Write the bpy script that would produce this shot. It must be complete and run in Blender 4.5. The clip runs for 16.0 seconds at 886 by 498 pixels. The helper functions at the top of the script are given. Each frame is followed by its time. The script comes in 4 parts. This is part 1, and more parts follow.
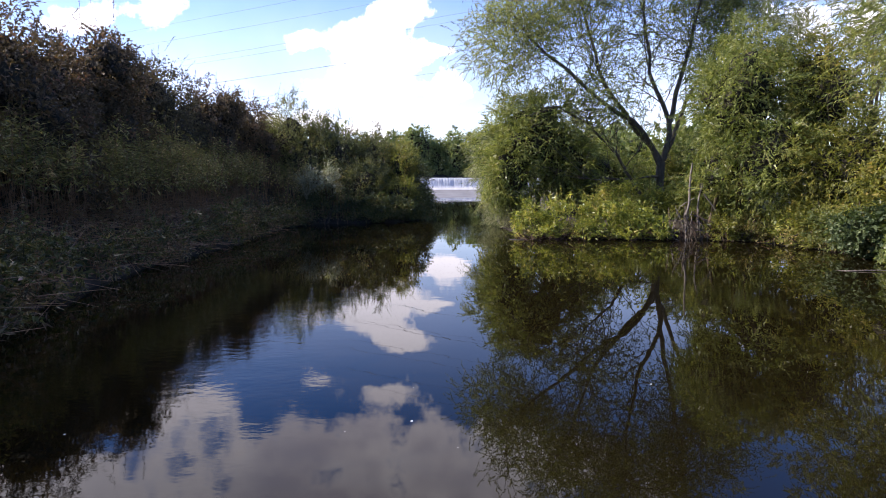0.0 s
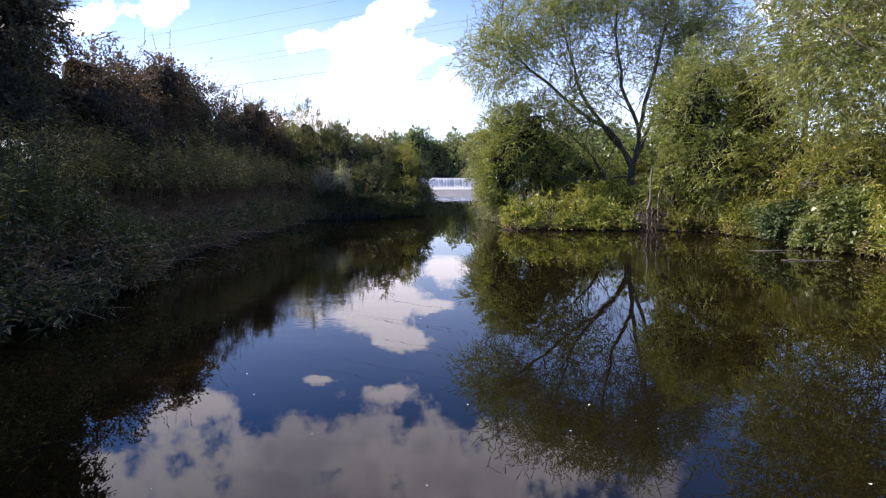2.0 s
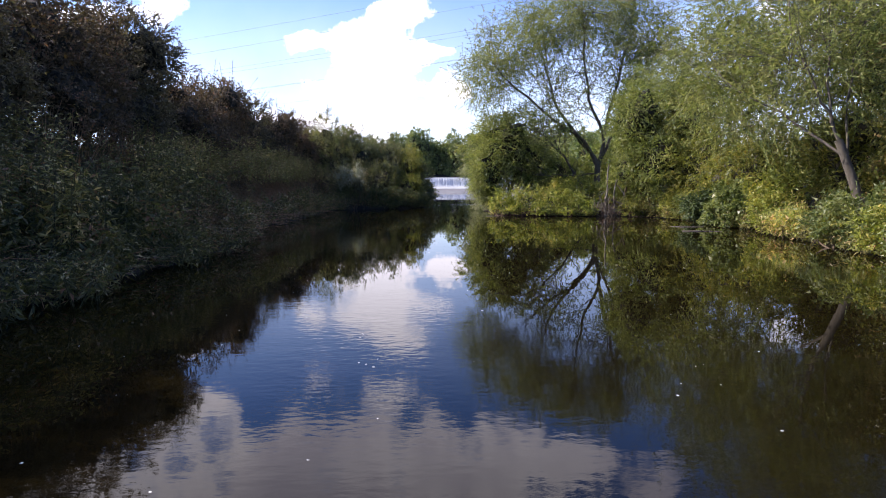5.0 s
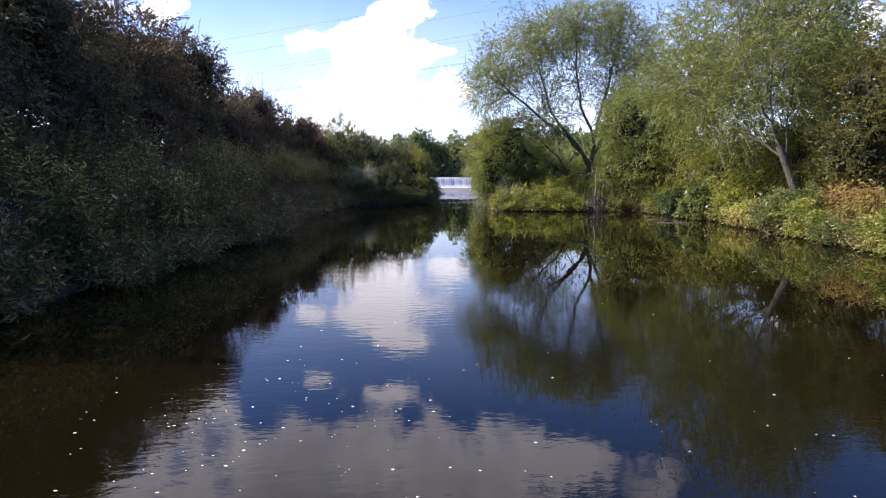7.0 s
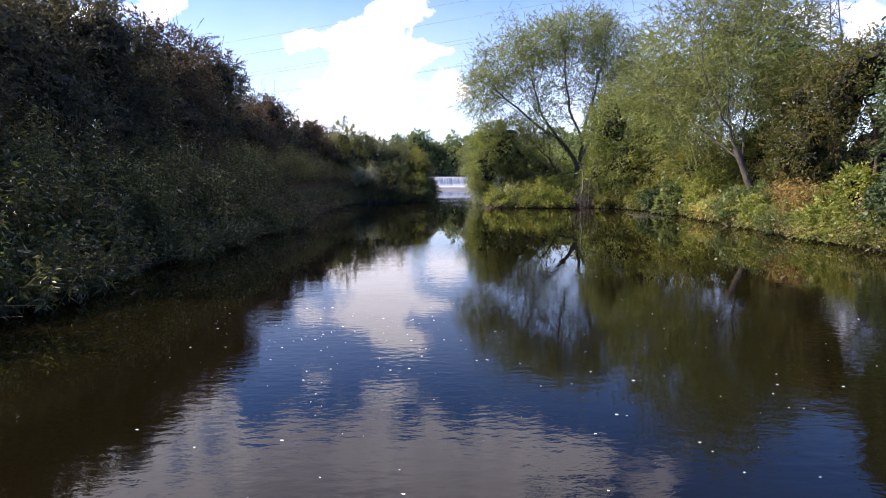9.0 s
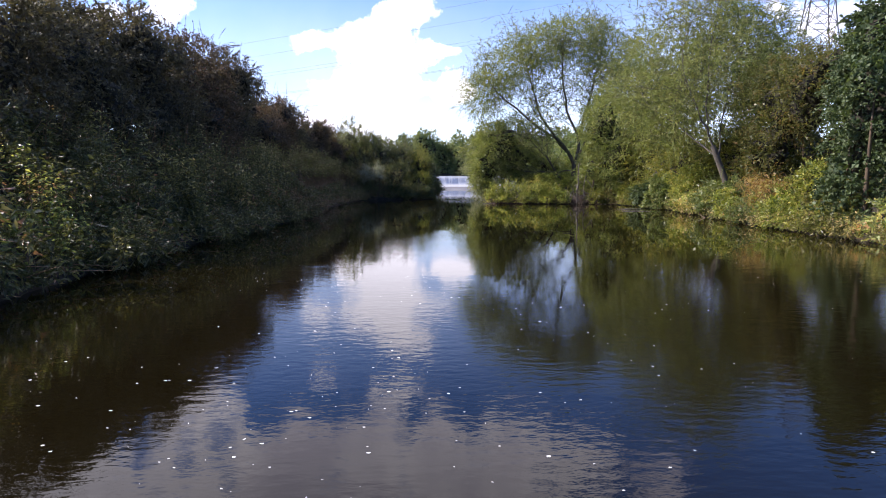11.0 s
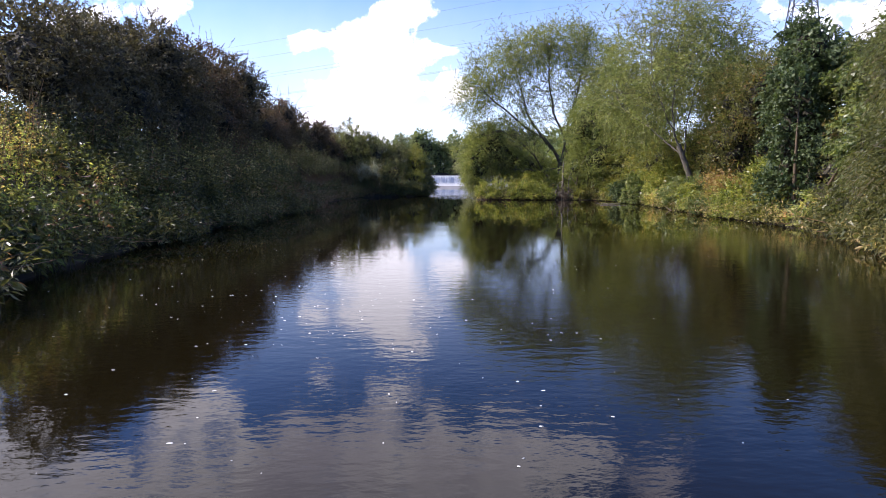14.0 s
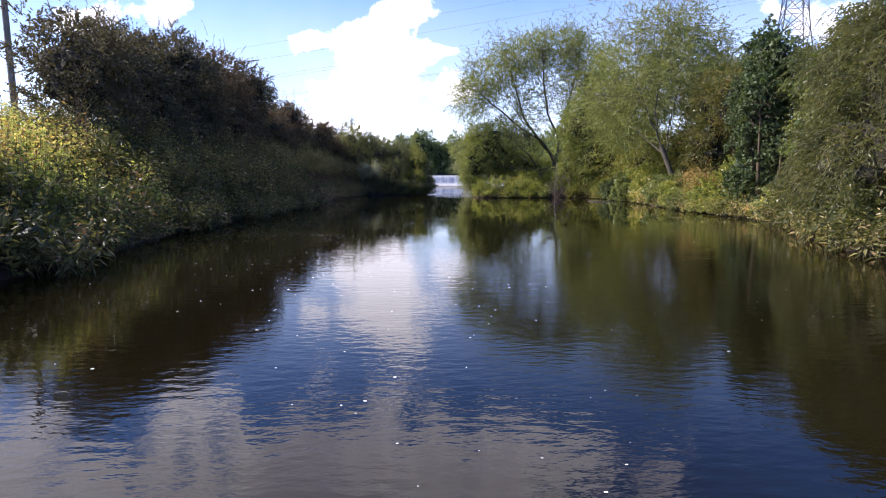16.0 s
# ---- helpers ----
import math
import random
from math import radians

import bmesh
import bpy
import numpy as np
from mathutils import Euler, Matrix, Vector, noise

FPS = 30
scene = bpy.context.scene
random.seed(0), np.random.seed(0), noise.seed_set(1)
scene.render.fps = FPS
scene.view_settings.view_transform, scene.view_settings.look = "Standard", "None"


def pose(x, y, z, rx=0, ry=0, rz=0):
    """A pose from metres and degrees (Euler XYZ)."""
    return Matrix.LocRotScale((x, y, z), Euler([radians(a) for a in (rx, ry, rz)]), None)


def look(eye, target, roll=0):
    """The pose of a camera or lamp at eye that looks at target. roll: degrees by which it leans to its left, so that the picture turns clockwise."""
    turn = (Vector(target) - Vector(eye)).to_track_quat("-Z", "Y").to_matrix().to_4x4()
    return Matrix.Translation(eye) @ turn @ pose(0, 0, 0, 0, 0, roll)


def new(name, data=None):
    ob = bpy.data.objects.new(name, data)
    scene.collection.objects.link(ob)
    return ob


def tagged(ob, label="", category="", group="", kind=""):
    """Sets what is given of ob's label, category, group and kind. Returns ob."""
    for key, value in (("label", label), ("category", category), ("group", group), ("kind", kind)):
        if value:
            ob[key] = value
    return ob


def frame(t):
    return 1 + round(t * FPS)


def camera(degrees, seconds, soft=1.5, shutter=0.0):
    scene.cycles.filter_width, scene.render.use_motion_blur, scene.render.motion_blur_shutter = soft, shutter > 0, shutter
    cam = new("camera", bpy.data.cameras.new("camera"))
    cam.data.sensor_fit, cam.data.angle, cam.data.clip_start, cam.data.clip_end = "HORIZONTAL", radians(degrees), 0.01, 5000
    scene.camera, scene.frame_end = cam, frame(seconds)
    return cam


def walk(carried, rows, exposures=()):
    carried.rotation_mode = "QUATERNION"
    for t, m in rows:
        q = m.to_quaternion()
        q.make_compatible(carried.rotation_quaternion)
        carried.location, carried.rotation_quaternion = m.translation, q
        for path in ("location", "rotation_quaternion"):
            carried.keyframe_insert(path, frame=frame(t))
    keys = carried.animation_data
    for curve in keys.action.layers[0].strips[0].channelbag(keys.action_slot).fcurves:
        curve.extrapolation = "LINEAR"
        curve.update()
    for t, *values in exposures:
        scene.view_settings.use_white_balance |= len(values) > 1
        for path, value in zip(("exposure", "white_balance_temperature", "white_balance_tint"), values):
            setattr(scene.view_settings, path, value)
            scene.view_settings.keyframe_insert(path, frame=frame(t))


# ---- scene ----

# ---------------- camera ----------------
cam = camera(76.0, 16.0, soft=1.0)
EXPOSURE = 0.53
# seconds, x, y, z, yaw, pitch
ROWS = [
    (0.0, 0.000, 0.000, 2.107, 0.00, -6.82),
    (0.5, -0.038, -0.701, 2.125, 0.07, -6.82),
    (1.0, -0.037, -1.585, 2.131, 0.11, -6.82),
    (1.5, -0.008, -2.592, 2.112, 0.11, -6.81),
    (2.0, 0.067, -3.658, 2.074, 0.01, -6.80),
    (2.5, 0.153, -4.807, 2.044, -0.08, -6.80),
    (3.0, 0.288, -5.788, 1.996, -0.04, -6.78),
    (3.5, 0.294, -6.814, 1.987, -0.03, -6.78),
    (4.0, 0.272, -7.904, 1.946, -0.03, -6.78),
    (6.5, -0.186, -12.487, 1.727, 0.08, -6.74),
    (7.0, -0.197, -13.284, 1.759, 0.07, -6.77),
    (7.5, -0.206, -13.932, 1.755, 0.01, -6.77),
    (8.0, -0.189, -14.630, 1.768, -0.07, -6.79),
    (8.5, -0.212, -15.256, 1.739, -0.12, -6.80),
    (9.0, -0.180, -15.943, 1.708, -0.12, -6.81),
    (11.5, 0.160, -18.406, 1.461, 0.64, -6.80),
    (12.0, 0.194, -18.849, 1.431, 0.54, -6.80),
    (12.5, 0.288, -19.211, 1.445, 0.49, -6.85),
    (13.0, 0.386, -19.624, 1.404, 0.35, -6.82),
    (13.5, 0.428, -19.942, 1.384, 0.32, -6.82),
    (14.0, 0.479, -20.323, 1.329, 0.31, -6.81),
    (14.5, 0.501, -20.653, 1.292, 0.32, -6.81),
    (15.0, 0.541, -21.099, 1.255, 0.35, -6.81),
    (15.5, 0.576, -21.577, 1.219, 0.35, -6.79),
    (16.0, 0.635, -22.135, 1.218, 0.36, -6.79),
]
walk(cam, [(t, pose(x, y, z, 90 + pitch, 0, yaw)) for t, x, y, z, yaw, pitch in ROWS], [(0.0, EXPOSURE, 6310, 22), (16.0, EXPOSURE - 0.06, 6180, 22)])

# ---------------- sky and sun ----------------
SUN_EL = 39.0
SUN_DIR = Vector((-1.0, 0.08, 0.0)).normalized()   # towards the sun, over the ground
SKY_STRENGTH, CLOUD_STRENGTH, SUN_STRENGTH = 0.15, 1.55, 6.8


def build_world():
    w = bpy.data.worlds.new("sky")
    scene.world = w
    w.use_nodes = True
    nt = w.node_tree
    nt.nodes.clear()
    N = nt.nodes.new
    lk = nt.links.new

    def val(op, a, b=None, c=None, clamp=False):
        n = N("ShaderNodeMath")
        n.operation, n.use_clamp = op, clamp
        for i, q in enumerate((a, b, c)):
            if q is None:
                continue
            if isinstance(q, (int, float)):
                n.inputs[i].default_value = q
            else:
                lk(q, n.inputs[i])
        return n.outputs[0]

    sky = N("ShaderNodeTexSky")
    sky.sky_type = "NISHITA"
    sky.sun_disc = False
    sky.sun_elevation = radians(SUN_EL)
    sky.sun_rotation = math.atan2(SUN_DIR.x, SUN_DIR.y)
    sky.air_density, sky.dust_density, sky.ozone_density = 1.0, 0.4, 4.0
    co = N("ShaderNodeTexCoord")
    sep = N("ShaderNodeSeparateXYZ")
    lk(co.outputs["Generated"], sep.inputs[0])
    X, Y, Z = sep.outputs
    ahead = val("MAXIMUM", Y, 0.05)
    U, V = val("DIVIDE", X, ahead), val("DIVIDE", Z, ahead)
    # edges of the clouds are broken up by two sizes of noise
    wob = N("ShaderNodeTexNoise")
    wob.inputs["Scale"].default_value, wob.inputs["Detail"].default_value = 13.0, 8.0
    wob.inputs["Roughness"].default_value = 0.6
    lk(co.outputs["Generated"], wob.inputs["Vector"])
    big = N("ShaderNodeTexNoise")
    big.inputs["Scale"].default_value, big.inputs["Detail"].default_value = 4.0, 7.0
    big.inputs["Roughness"].default_value = 0.58
    lk(co.outputs["Generated"], big.inputs["Vector"])
    total = None
    # heaps of cumulus: centre across, centre up, half width, half height, weight
    for cu, cv, ru, rv, k in CLOUDS:
        a = val("POWER", val("DIVIDE", val("SUBTRACT", U, cu), ru), 2.0)
        b = val("POWER", val("DIVIDE", val("SUBTRACT", V, cv), rv), 2.0)
        g = val("MULTIPLY", val("EXPONENT", val("MULTIPLY", val("ADD", a, b), -0.9)), k)
        total = g if total is None else val("ADD", total, g)
    # a broken deck higher up, fading out to the right and behind
    up = N("ShaderNodeMapRange")
    up.interpolation_type = "SMOOTHSTEP"
    up.inputs["From Min"].default_value, up.inputs["From Max"].default_value = 0.335, 0.445
    lk(Z, up.inputs["Value"])
    side = N("ShaderNodeMapRange")
    side.interpolation_type = "SMOOTHSTEP"
    side.inputs["From Min"].default_value, side.inputs["From Max"].default_value = 0.55, 0.1
    lk(X, side.inputs["Value"])
    # the unseen sky behind is cleared of cloud to lessen the fill light
    fore = N("ShaderNodeMapRange")
    fore.interpolation_type = "SMOOTHSTEP"
    fore.inputs["From Min"].default_value, fore.inputs["From Max"].default_value = -0.25, 0.35
    lk(Y, fore.inputs["Value"])
    deck = val("MULTIPLY", val("MULTIPLY", val("MULTIPLY", up.outputs[0], side.outputs[0]), fore.outputs[0]), 0.82)
    field = val("ADD", total, deck)
    field = val("ADD", field, val("MULTIPLY", val("SUBTRACT", wob.outputs["Fac"], 0.5), 1.9))
    field = val("ADD", field, val("MULTIPLY", val("SUBTRACT", big.outputs["Fac"], 0.5), 0.9))
    cover = N("ShaderNodeMapRange")
    cover.interpolation_type = "SMOOTHSTEP"
    cover.inputs["From Min"].default_value, cover.inputs["From Max"].default_value = 0.38, 0.72
    lk(field, cover.inputs["Value"])
    # thick parts of the deck are greyer
    thick = N("ShaderNodeMapRange")
    thick.inputs["From Min"].default_value, thick.inputs["From Max"].default_value = 0.45, 0.60
    lk(big.outputs["Fac"], thick.inputs["Value"])
    uneven = val("ADD", thick.outputs[0], val("MULTIPLY", val("SUBTRACT", wob.outputs["Fac"], 0.5), 1.6), clamp=True)
    grey = val("MULTIPLY", uneven, up.outputs[0])
    tone = N("ShaderNodeMixRGB")
    tone.inputs[1].default_value, tone.inputs[2].default_value = (0.98, 0.975, 1.0, 1), (0.62, 0.62, 0.72, 1)
    lk(grey, tone.inputs[0])
    b1, b2, mix, out = N("ShaderNodeBackground"), N("ShaderNodeBackground"), N("ShaderNodeMixShader"), N("ShaderNodeOutputWorld")
    b1.inputs["Strength"].default_value, b2.inputs["Strength"].default_value = SKY_STRENGTH, CLOUD_STRENGTH
    rich = N("ShaderNodeHueSaturation")
    rich.inputs["Hue"].default_value, rich.inputs["Saturation"].default_value, rich.inputs["Value"].default_value = 0.510, 1.30, 1.24
    lk(sky.outputs[0], rich.inputs["Color"])
    lk(rich.outputs[0], b1.inputs["Color"])
    lk(tone.outputs[0], b2.inputs["Color"])
    # a thin milky veil low in the sky
    veil = N("ShaderNodeMapRange")
    veil.interpolation_type = "SMOOTHSTEP"
    veil.inputs["From Min"].default_value, veil.inputs["From Max"].default_value = 0.42, 0.06
    veil.inputs["To Min"].default_value, veil.inputs["To Max"].default_value = 0.0, 0.36
    lk(Z, veil.inputs["Value"])
    milk = val("MULTIPLY", veil.outputs[0], val("ADD", val("MULTIPLY", big.outputs["Fac"], 1.2), 0.4))
    lk(val("MAXIMUM", cover.outputs[0], milk, clamp=True), mix.inputs[0])
    lk(b1.outputs[0], mix.inputs[1])
    lk(b2.outputs[0], mix.inputs[2])
    lk(mix.outputs[0], out.inputs["Surface"])


CLOUDS = (
    (-0.075, 0.285, 0.050, 0.020, 0.85), (-0.13, 0.255, 0.060, 0.032, 0.95), (-0.235, 0.238, 0.040, 0.018, 0.75),
    (-0.085, 0.207, 0.085, 0.036, 0.92), (-0.14, 0.152, 0.150, 0.030, 0.72), (-0.20, 0.100, 0.220, 0.036, 0.7),
    (0.016, 0.150, 0.045, 0.018, 0.6), (-0.004, 0.223, 0.030, 0.010, 0.6), (-0.462, 0.305, 0.050, 0.030, 0.8),
    (-0.62, 0.265, 0.130, 0.050, 0.75), (0.640, 0.275, 0.130, 0.050, 0.8), (-0.221, 0.360, 0.035, 0.010, 0.7),
    (-0.10, 0.385, 0.080, 0.022, 0.6), (-0.449, 0.400, 0.080, 0.030, 0.5), (-0.50, 0.42, 0.16, 0.06, 0.5), (-0.88, 0.46, 0.20, 0.10, 0.6),
)
build_world()
sun = new("sun", bpy.data.lights.new("sun", "SUN"))
sun.data.energy, sun.data.angle, sun.data.color = SUN_STRENGTH, radians(0.6), (1.0, 0.93, 0.80)
sun.matrix_world = look((0, 0, 60), (-SUN_DIR * math.cos(radians(SUN_EL)) + Vector((0, 0, 60 - math.sin(radians(SUN_EL))))))


# ---------------- materials ----------------
def material(name):
    m = bpy.data.materials.new(name)
    m.use_nodes = True
    nt = m.node_tree
    nt.nodes.clear()
    return m, nt, nt.nodes.new, nt.links.new


def noise_tex(N, lk, vec, scale, detail=4.0, rough=0.55):
    n = N("ShaderNodeTexNoise")
    n.inputs["Scale"].default_value, n.inputs["Detail"].default_value, n.inputs["Roughness"].default_value = scale, detail, rough
    if vec is not None:
        lk(vec, n.inputs["Vector"])
    return n.outputs["Fac"]


def ramp(N, lk, fac, stops):
    r = N("ShaderNodeValToRGB")
    while len(r.color_ramp.elements) < len(stops):
        r.color_ramp.elements.new(0.5)
    for e, (p, c) in zip(r.color_ramp.elements, stops):
        e.position, e.color = p, (*c, 1)
    if fac is not None:
        lk(fac, r.inputs[0])
    return r.outputs[0]


def leaf_material(name, stops, through_light=0.35, patch=1.2, rough=0.38):
    """Leaves: each leaf its own shade along the stops, patches of older and younger growth, light shining through."""
    m, nt, N, lk = material(name)
    geo, co = N("ShaderNodeNewGeometry"), N("ShaderNodeTexCoord")
    patchy = noise_tex(N, lk, co.outputs["Object"], patch, 3.0)
    add = N("ShaderNodeMath")
    add.operation = "MULTIPLY_ADD"
    lk(geo.outputs["Random Per Island"], add.inputs[0])
    add.inputs[1].default_value = 0.86
    sub = N("ShaderNodeMath")
    sub.operation = "MULTIPLY_ADD"
    lk(patchy, sub.inputs[0])
    sub.inputs[1].default_value, sub.inputs[2].default_value = 1.5, -0.66
    lk(sub.outputs[0], add.inputs[2])
    col = ramp(N, lk, add.outputs[0], stops)
    p, tr, mix, out = N("ShaderNodeBsdfPrincipled"), N("ShaderNodeBsdfTranslucent"), N("ShaderNodeMixShader"), N("ShaderNodeOutputMaterial")
    p.inputs["Roughness"].default_value = rough
    p.inputs["Specular IOR Level"].default_value = 0.35
    bright = N("ShaderNodeMixRGB")
    bright.blend_type = "MULTIPLY"
    bright.inputs[0].default_value = 1.0
    bright.inputs[2].default_value = (1.7, 1.75, 0.9, 1)
    lk(col, bright.inputs[1])
    lk(col, p.inputs["Base Color"])
    lk(bright.outputs[0], tr.inputs["Color"])
    mix.inputs[0].default_value = through_light
    lk(p.outputs[0], mix.inputs[1])
    lk(tr.outputs[0], mix.inputs[2])
    lk(mix.outputs[0], out.inputs["Surface"])
    return m


def rough_material(name, stops, scale=6.0, rough=0.9, bump=0.3, stretch=(1, 1, 1), fine=60.0):
    m, nt, N, lk = material(name)
    co, mp = N("ShaderNodeTexCoord"), N("ShaderNodeMapping")
    mp.inputs["Scale"].default_value = stretch
    lk(co.outputs["Object"], mp.inputs["Vector"])
    a, b = noise_tex(N, lk, mp.outputs[0], scale, 5.0), noise_tex(N, lk, mp.outputs[0], fine, 4.0)
    mx = N("ShaderNodeMath")
    mx.operation = "MULTIPLY_ADD"
    lk(b, mx.inputs[0])
    mx.inputs[1].default_value = 0.35
    lk(a, mx.inputs[2])
    sh = N("ShaderNodeMath")
    sh.operation = "SUBTRACT"
    lk(mx.outputs[0], sh.inputs[0])
    sh.inputs[1].default_value = 0.17
    col = ramp(N, lk, sh.outputs[0], stops)
    p, bp, out = N("ShaderNodeBsdfPrincipled"), N("ShaderNodeBump"), N("ShaderNodeOutputMaterial")
    bp.inputs["Strength"].default_value, bp.inputs["Distance"].default_value = bump, 0.02
    lk(mx.outputs[0], bp.inputs["Height"])
    lk(bp.outputs[0], p.inputs["Normal"])
    lk(col, p.inputs["Base Color"])
    p.inputs["Roughness"].default_value = rough
    lk(p.outputs[0], out.inputs["Surface"])
    return m


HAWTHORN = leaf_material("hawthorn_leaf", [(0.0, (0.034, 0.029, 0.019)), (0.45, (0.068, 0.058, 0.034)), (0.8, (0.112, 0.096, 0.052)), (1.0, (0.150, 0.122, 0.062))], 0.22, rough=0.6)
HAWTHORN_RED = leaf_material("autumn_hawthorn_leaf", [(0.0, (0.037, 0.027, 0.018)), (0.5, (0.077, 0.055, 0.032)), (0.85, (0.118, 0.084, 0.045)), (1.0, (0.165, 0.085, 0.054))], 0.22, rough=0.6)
WILLOW = leaf_material("willow_leaf", [(0.0, (0.060, 0.080, 0.022)), (0.45, (0.148, 0.177, 0.049)), (0.8, (0.250, 0.275, 0.081)), (1.0, (0.377, 0.353, 0.128))], 0.38)
WILLOW_GREY = leaf_material("grey_willow_leaf", [(0.0, (0.070, 0.082, 0.04)), (0.5, (0.150, 0.168, 0.085)), (1.0, (0.31, 0.31, 0.21))], 0.4)
SALLOW = leaf_material("sallow_leaf", [(0.0, (0.047, 0.056, 0.014)), (0.5, (0.144, 0.156, 0.035)), (0.85, (0.244, 0.239, 0.057)), (1.0, (0.317, 0.244, 0.069))], 0.40)
YELLOW = leaf_material("yellow_green_leaf", [(0.0, (0.075, 0.103, 0.024)), (0.5, (0.193, 0.221, 0.047)), (0.85, (0.332, 0.322, 0.073)), (1.0, (0.408, 0.332, 0.109))], 0.4)
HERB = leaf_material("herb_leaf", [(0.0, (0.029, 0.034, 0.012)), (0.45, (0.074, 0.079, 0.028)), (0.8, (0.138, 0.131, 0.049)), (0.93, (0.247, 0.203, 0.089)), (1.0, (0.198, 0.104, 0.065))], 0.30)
# lighter copy of the herb leaf, with sunlight put into its colour
HERB_SUNLIT = leaf_material("sunlit_herb_leaf", [(0.0, (0.105, 0.145, 0.044)), (0.45, (0.259, 0.289, 0.092)), (0.8, (0.493, 0.450, 0.154)), (1.0, (0.616, 0.358, 0.209))], 0.46)
IVY = leaf_material("ivy_leaf", [(0.0, (0.028, 0.046, 0.018)), (0.5, (0.058, 0.086, 0.034)), (1.0, (0.11, 0.14, 0.06))], 0.25, rough=0.55)
FRESH = leaf_material("fresh_green_leaf", [(0.0, (0.054, 0.078, 0.029)), (0.5, (0.125, 0.157, 0.054)), (1.0, (0.228, 0.239, 0.096))], 0.42)
RUST = leaf_material("withered_leaf", [(0.0, (0.12, 0.07, 0.030)), (0.4, (0.25, 0.14, 0.052)), (0.75, (0.37, 0.26, 0.09)), (1.0, (0.30, 0.28, 0.09))], 0.4, patch=2.5)
OLIVE_HAWTHORN = leaf_material("olive_hawthorn_leaf", [(0.0, (0.052, 0.060, 0.020)), (0.5, (0.110, 0.115, 0.037)), (0.85, (0.170, 0.155, 0.053)), (1.0, (0.210, 0.130, 0.060))], 0.45)
WEEP = leaf_material("weeping_willow_leaf", [(0.0, (0.037, 0.045, 0.016)), (0.5, (0.081, 0.089, 0.030)), (0.85, (0.124, 0.126, 0.042)), (1.0, (0.160, 0.139, 0.050))], 0.4)
OSIER = leaf_material("osier_leaf", [(0.0, (0.050, 0.058, 0.026)), (0.5, (0.110, 0.120, 0.056)), (0.85, (0.165, 0.165, 0.080)), (1.0, (0.22, 0.19, 0.10))], 0.45)
# darker sallow leaf for the headland; its shade is put into the colour
SALLOW_SHADED = leaf_material("shaded_sallow_leaf", [(0.0, (0.035, 0.045, 0.019)), (0.5, (0.080, 0.093, 0.035)), (0.85, (0.136, 0.141, 0.051)), (1.0, (0.240, 0.192, 0.080))], 0.25)
WILLOWHERB = leaf_material("willowherb_leaf", [(0.0, (0.068, 0.065, 0.024)), (0.5, (0.169, 0.157, 0.057)), (0.85, (0.297, 0.257, 0.101)), (1.0, (0.513, 0.365, 0.189))], 0.34)
DRY_HERB = leaf_material("dry_herb_leaf", [(0.0, (0.061, 0.038, 0.022)), (0.45, (0.142, 0.088, 0.049)), (0.75, (0.155, 0.128, 0.057)), (1.0, (0.297, 0.176, 0.101))], 0.25, patch=1.6)
STRAW = leaf_material("straw_blade", [(0.0, (0.20, 0.15, 0.085)), (0.5, (0.38, 0.29, 0.17)), (1.0, (0.52, 0.40, 0.27))], 0.35)
SILVER = leaf_material("silver_willow_leaf", [(0.0, (0.13, 0.14, 0.10)), (0.5, (0.26, 0.27, 0.21)), (1.0, (0.40, 0.40, 0.34))], 0.3)
FAR_LEAF = leaf_material("distant_leaf", [(0.0, (0.077, 0.109, 0.039)), (0.5, (0.155, 0.194, 0.070)), (1.0, (0.265, 0.279, 0.109))], 0.3, patch=0.25)
# near-black tone of the bush cores, paints the shade between leaves
CORE_SHADE = rough_material("core_shade", [(0.3, (0.008, 0.007, 0.005)), (0.5, (0.022, 0.019, 0.011)), (0.72, (0.045, 0.038, 0.020))], 9.0, 0.95, 1.0, fine=45.0)
BARK = rough_material("willow_bark", [(0.25, (0.040, 0.032, 0.024)), (0.75, (0.14, 0.118, 0.088))], 8.0, 0.92, 0.6, (1, 1, 0.25))
TWIG = rough_material("twig_bark", [(0.25, (0.05, 0.035, 0.022)), (0.75, (0.12, 0.085, 0.05))], 5.0)
DEADWOOD = rough_material("bleached_wood", [(0.25, (0.090, 0.075, 0.060)), (0.75, (0.255, 0.217, 0.180))], 7.0, 0.85, 0.4, (1, 1, 0.2))
ROOTLET = rough_material("red_brown_rootlet", [(0.25, (0.05, 0.026, 0.018)), (0.75, (0.13, 0.07, 0.048))], 5.0)
STALK = rough_material("dry_stalk", [(0.25, (0.156, 0.081, 0.044)), (0.75, (0.390, 0.234, 0.124))], 4.0)
GREEN_STALK = rough_material("green_stalk", [(0.25, (0.04, 0.045, 0.018)), (0.75, (0.10, 0.095, 0.04))], 4.0)
SOIL = rough_material("bank_soil", [(0.28, (0.012, 0.008, 0.005)), (0.48, (0.024, 0.016, 0.010)), (0.62, (0.036, 0.030, 0.014)), (0.78, (0.050, 0.054, 0.022))], 0.9, 0.95, 0.9, fine=11.0)
STEEL = rough_material("galvanised_steel", [(0.3, (0.10, 0.10, 0.105)), (0.7, (0.17, 0.17, 0.175))], 2.0, 0.6, 0.05)
CONCRETE = rough_material("wet_concrete", [(0.3, (0.06, 0.055, 0.05)), (0.7, (0.14, 0.13, 0.115))], 3.0, 0.6, 0.3)
FOAM = rough_material("foam", [(0.3, (0.70, 0.70, 0.68)), (0.7, (0.86, 0.86, 0.85))], 20.0, 0.7, 0.2)


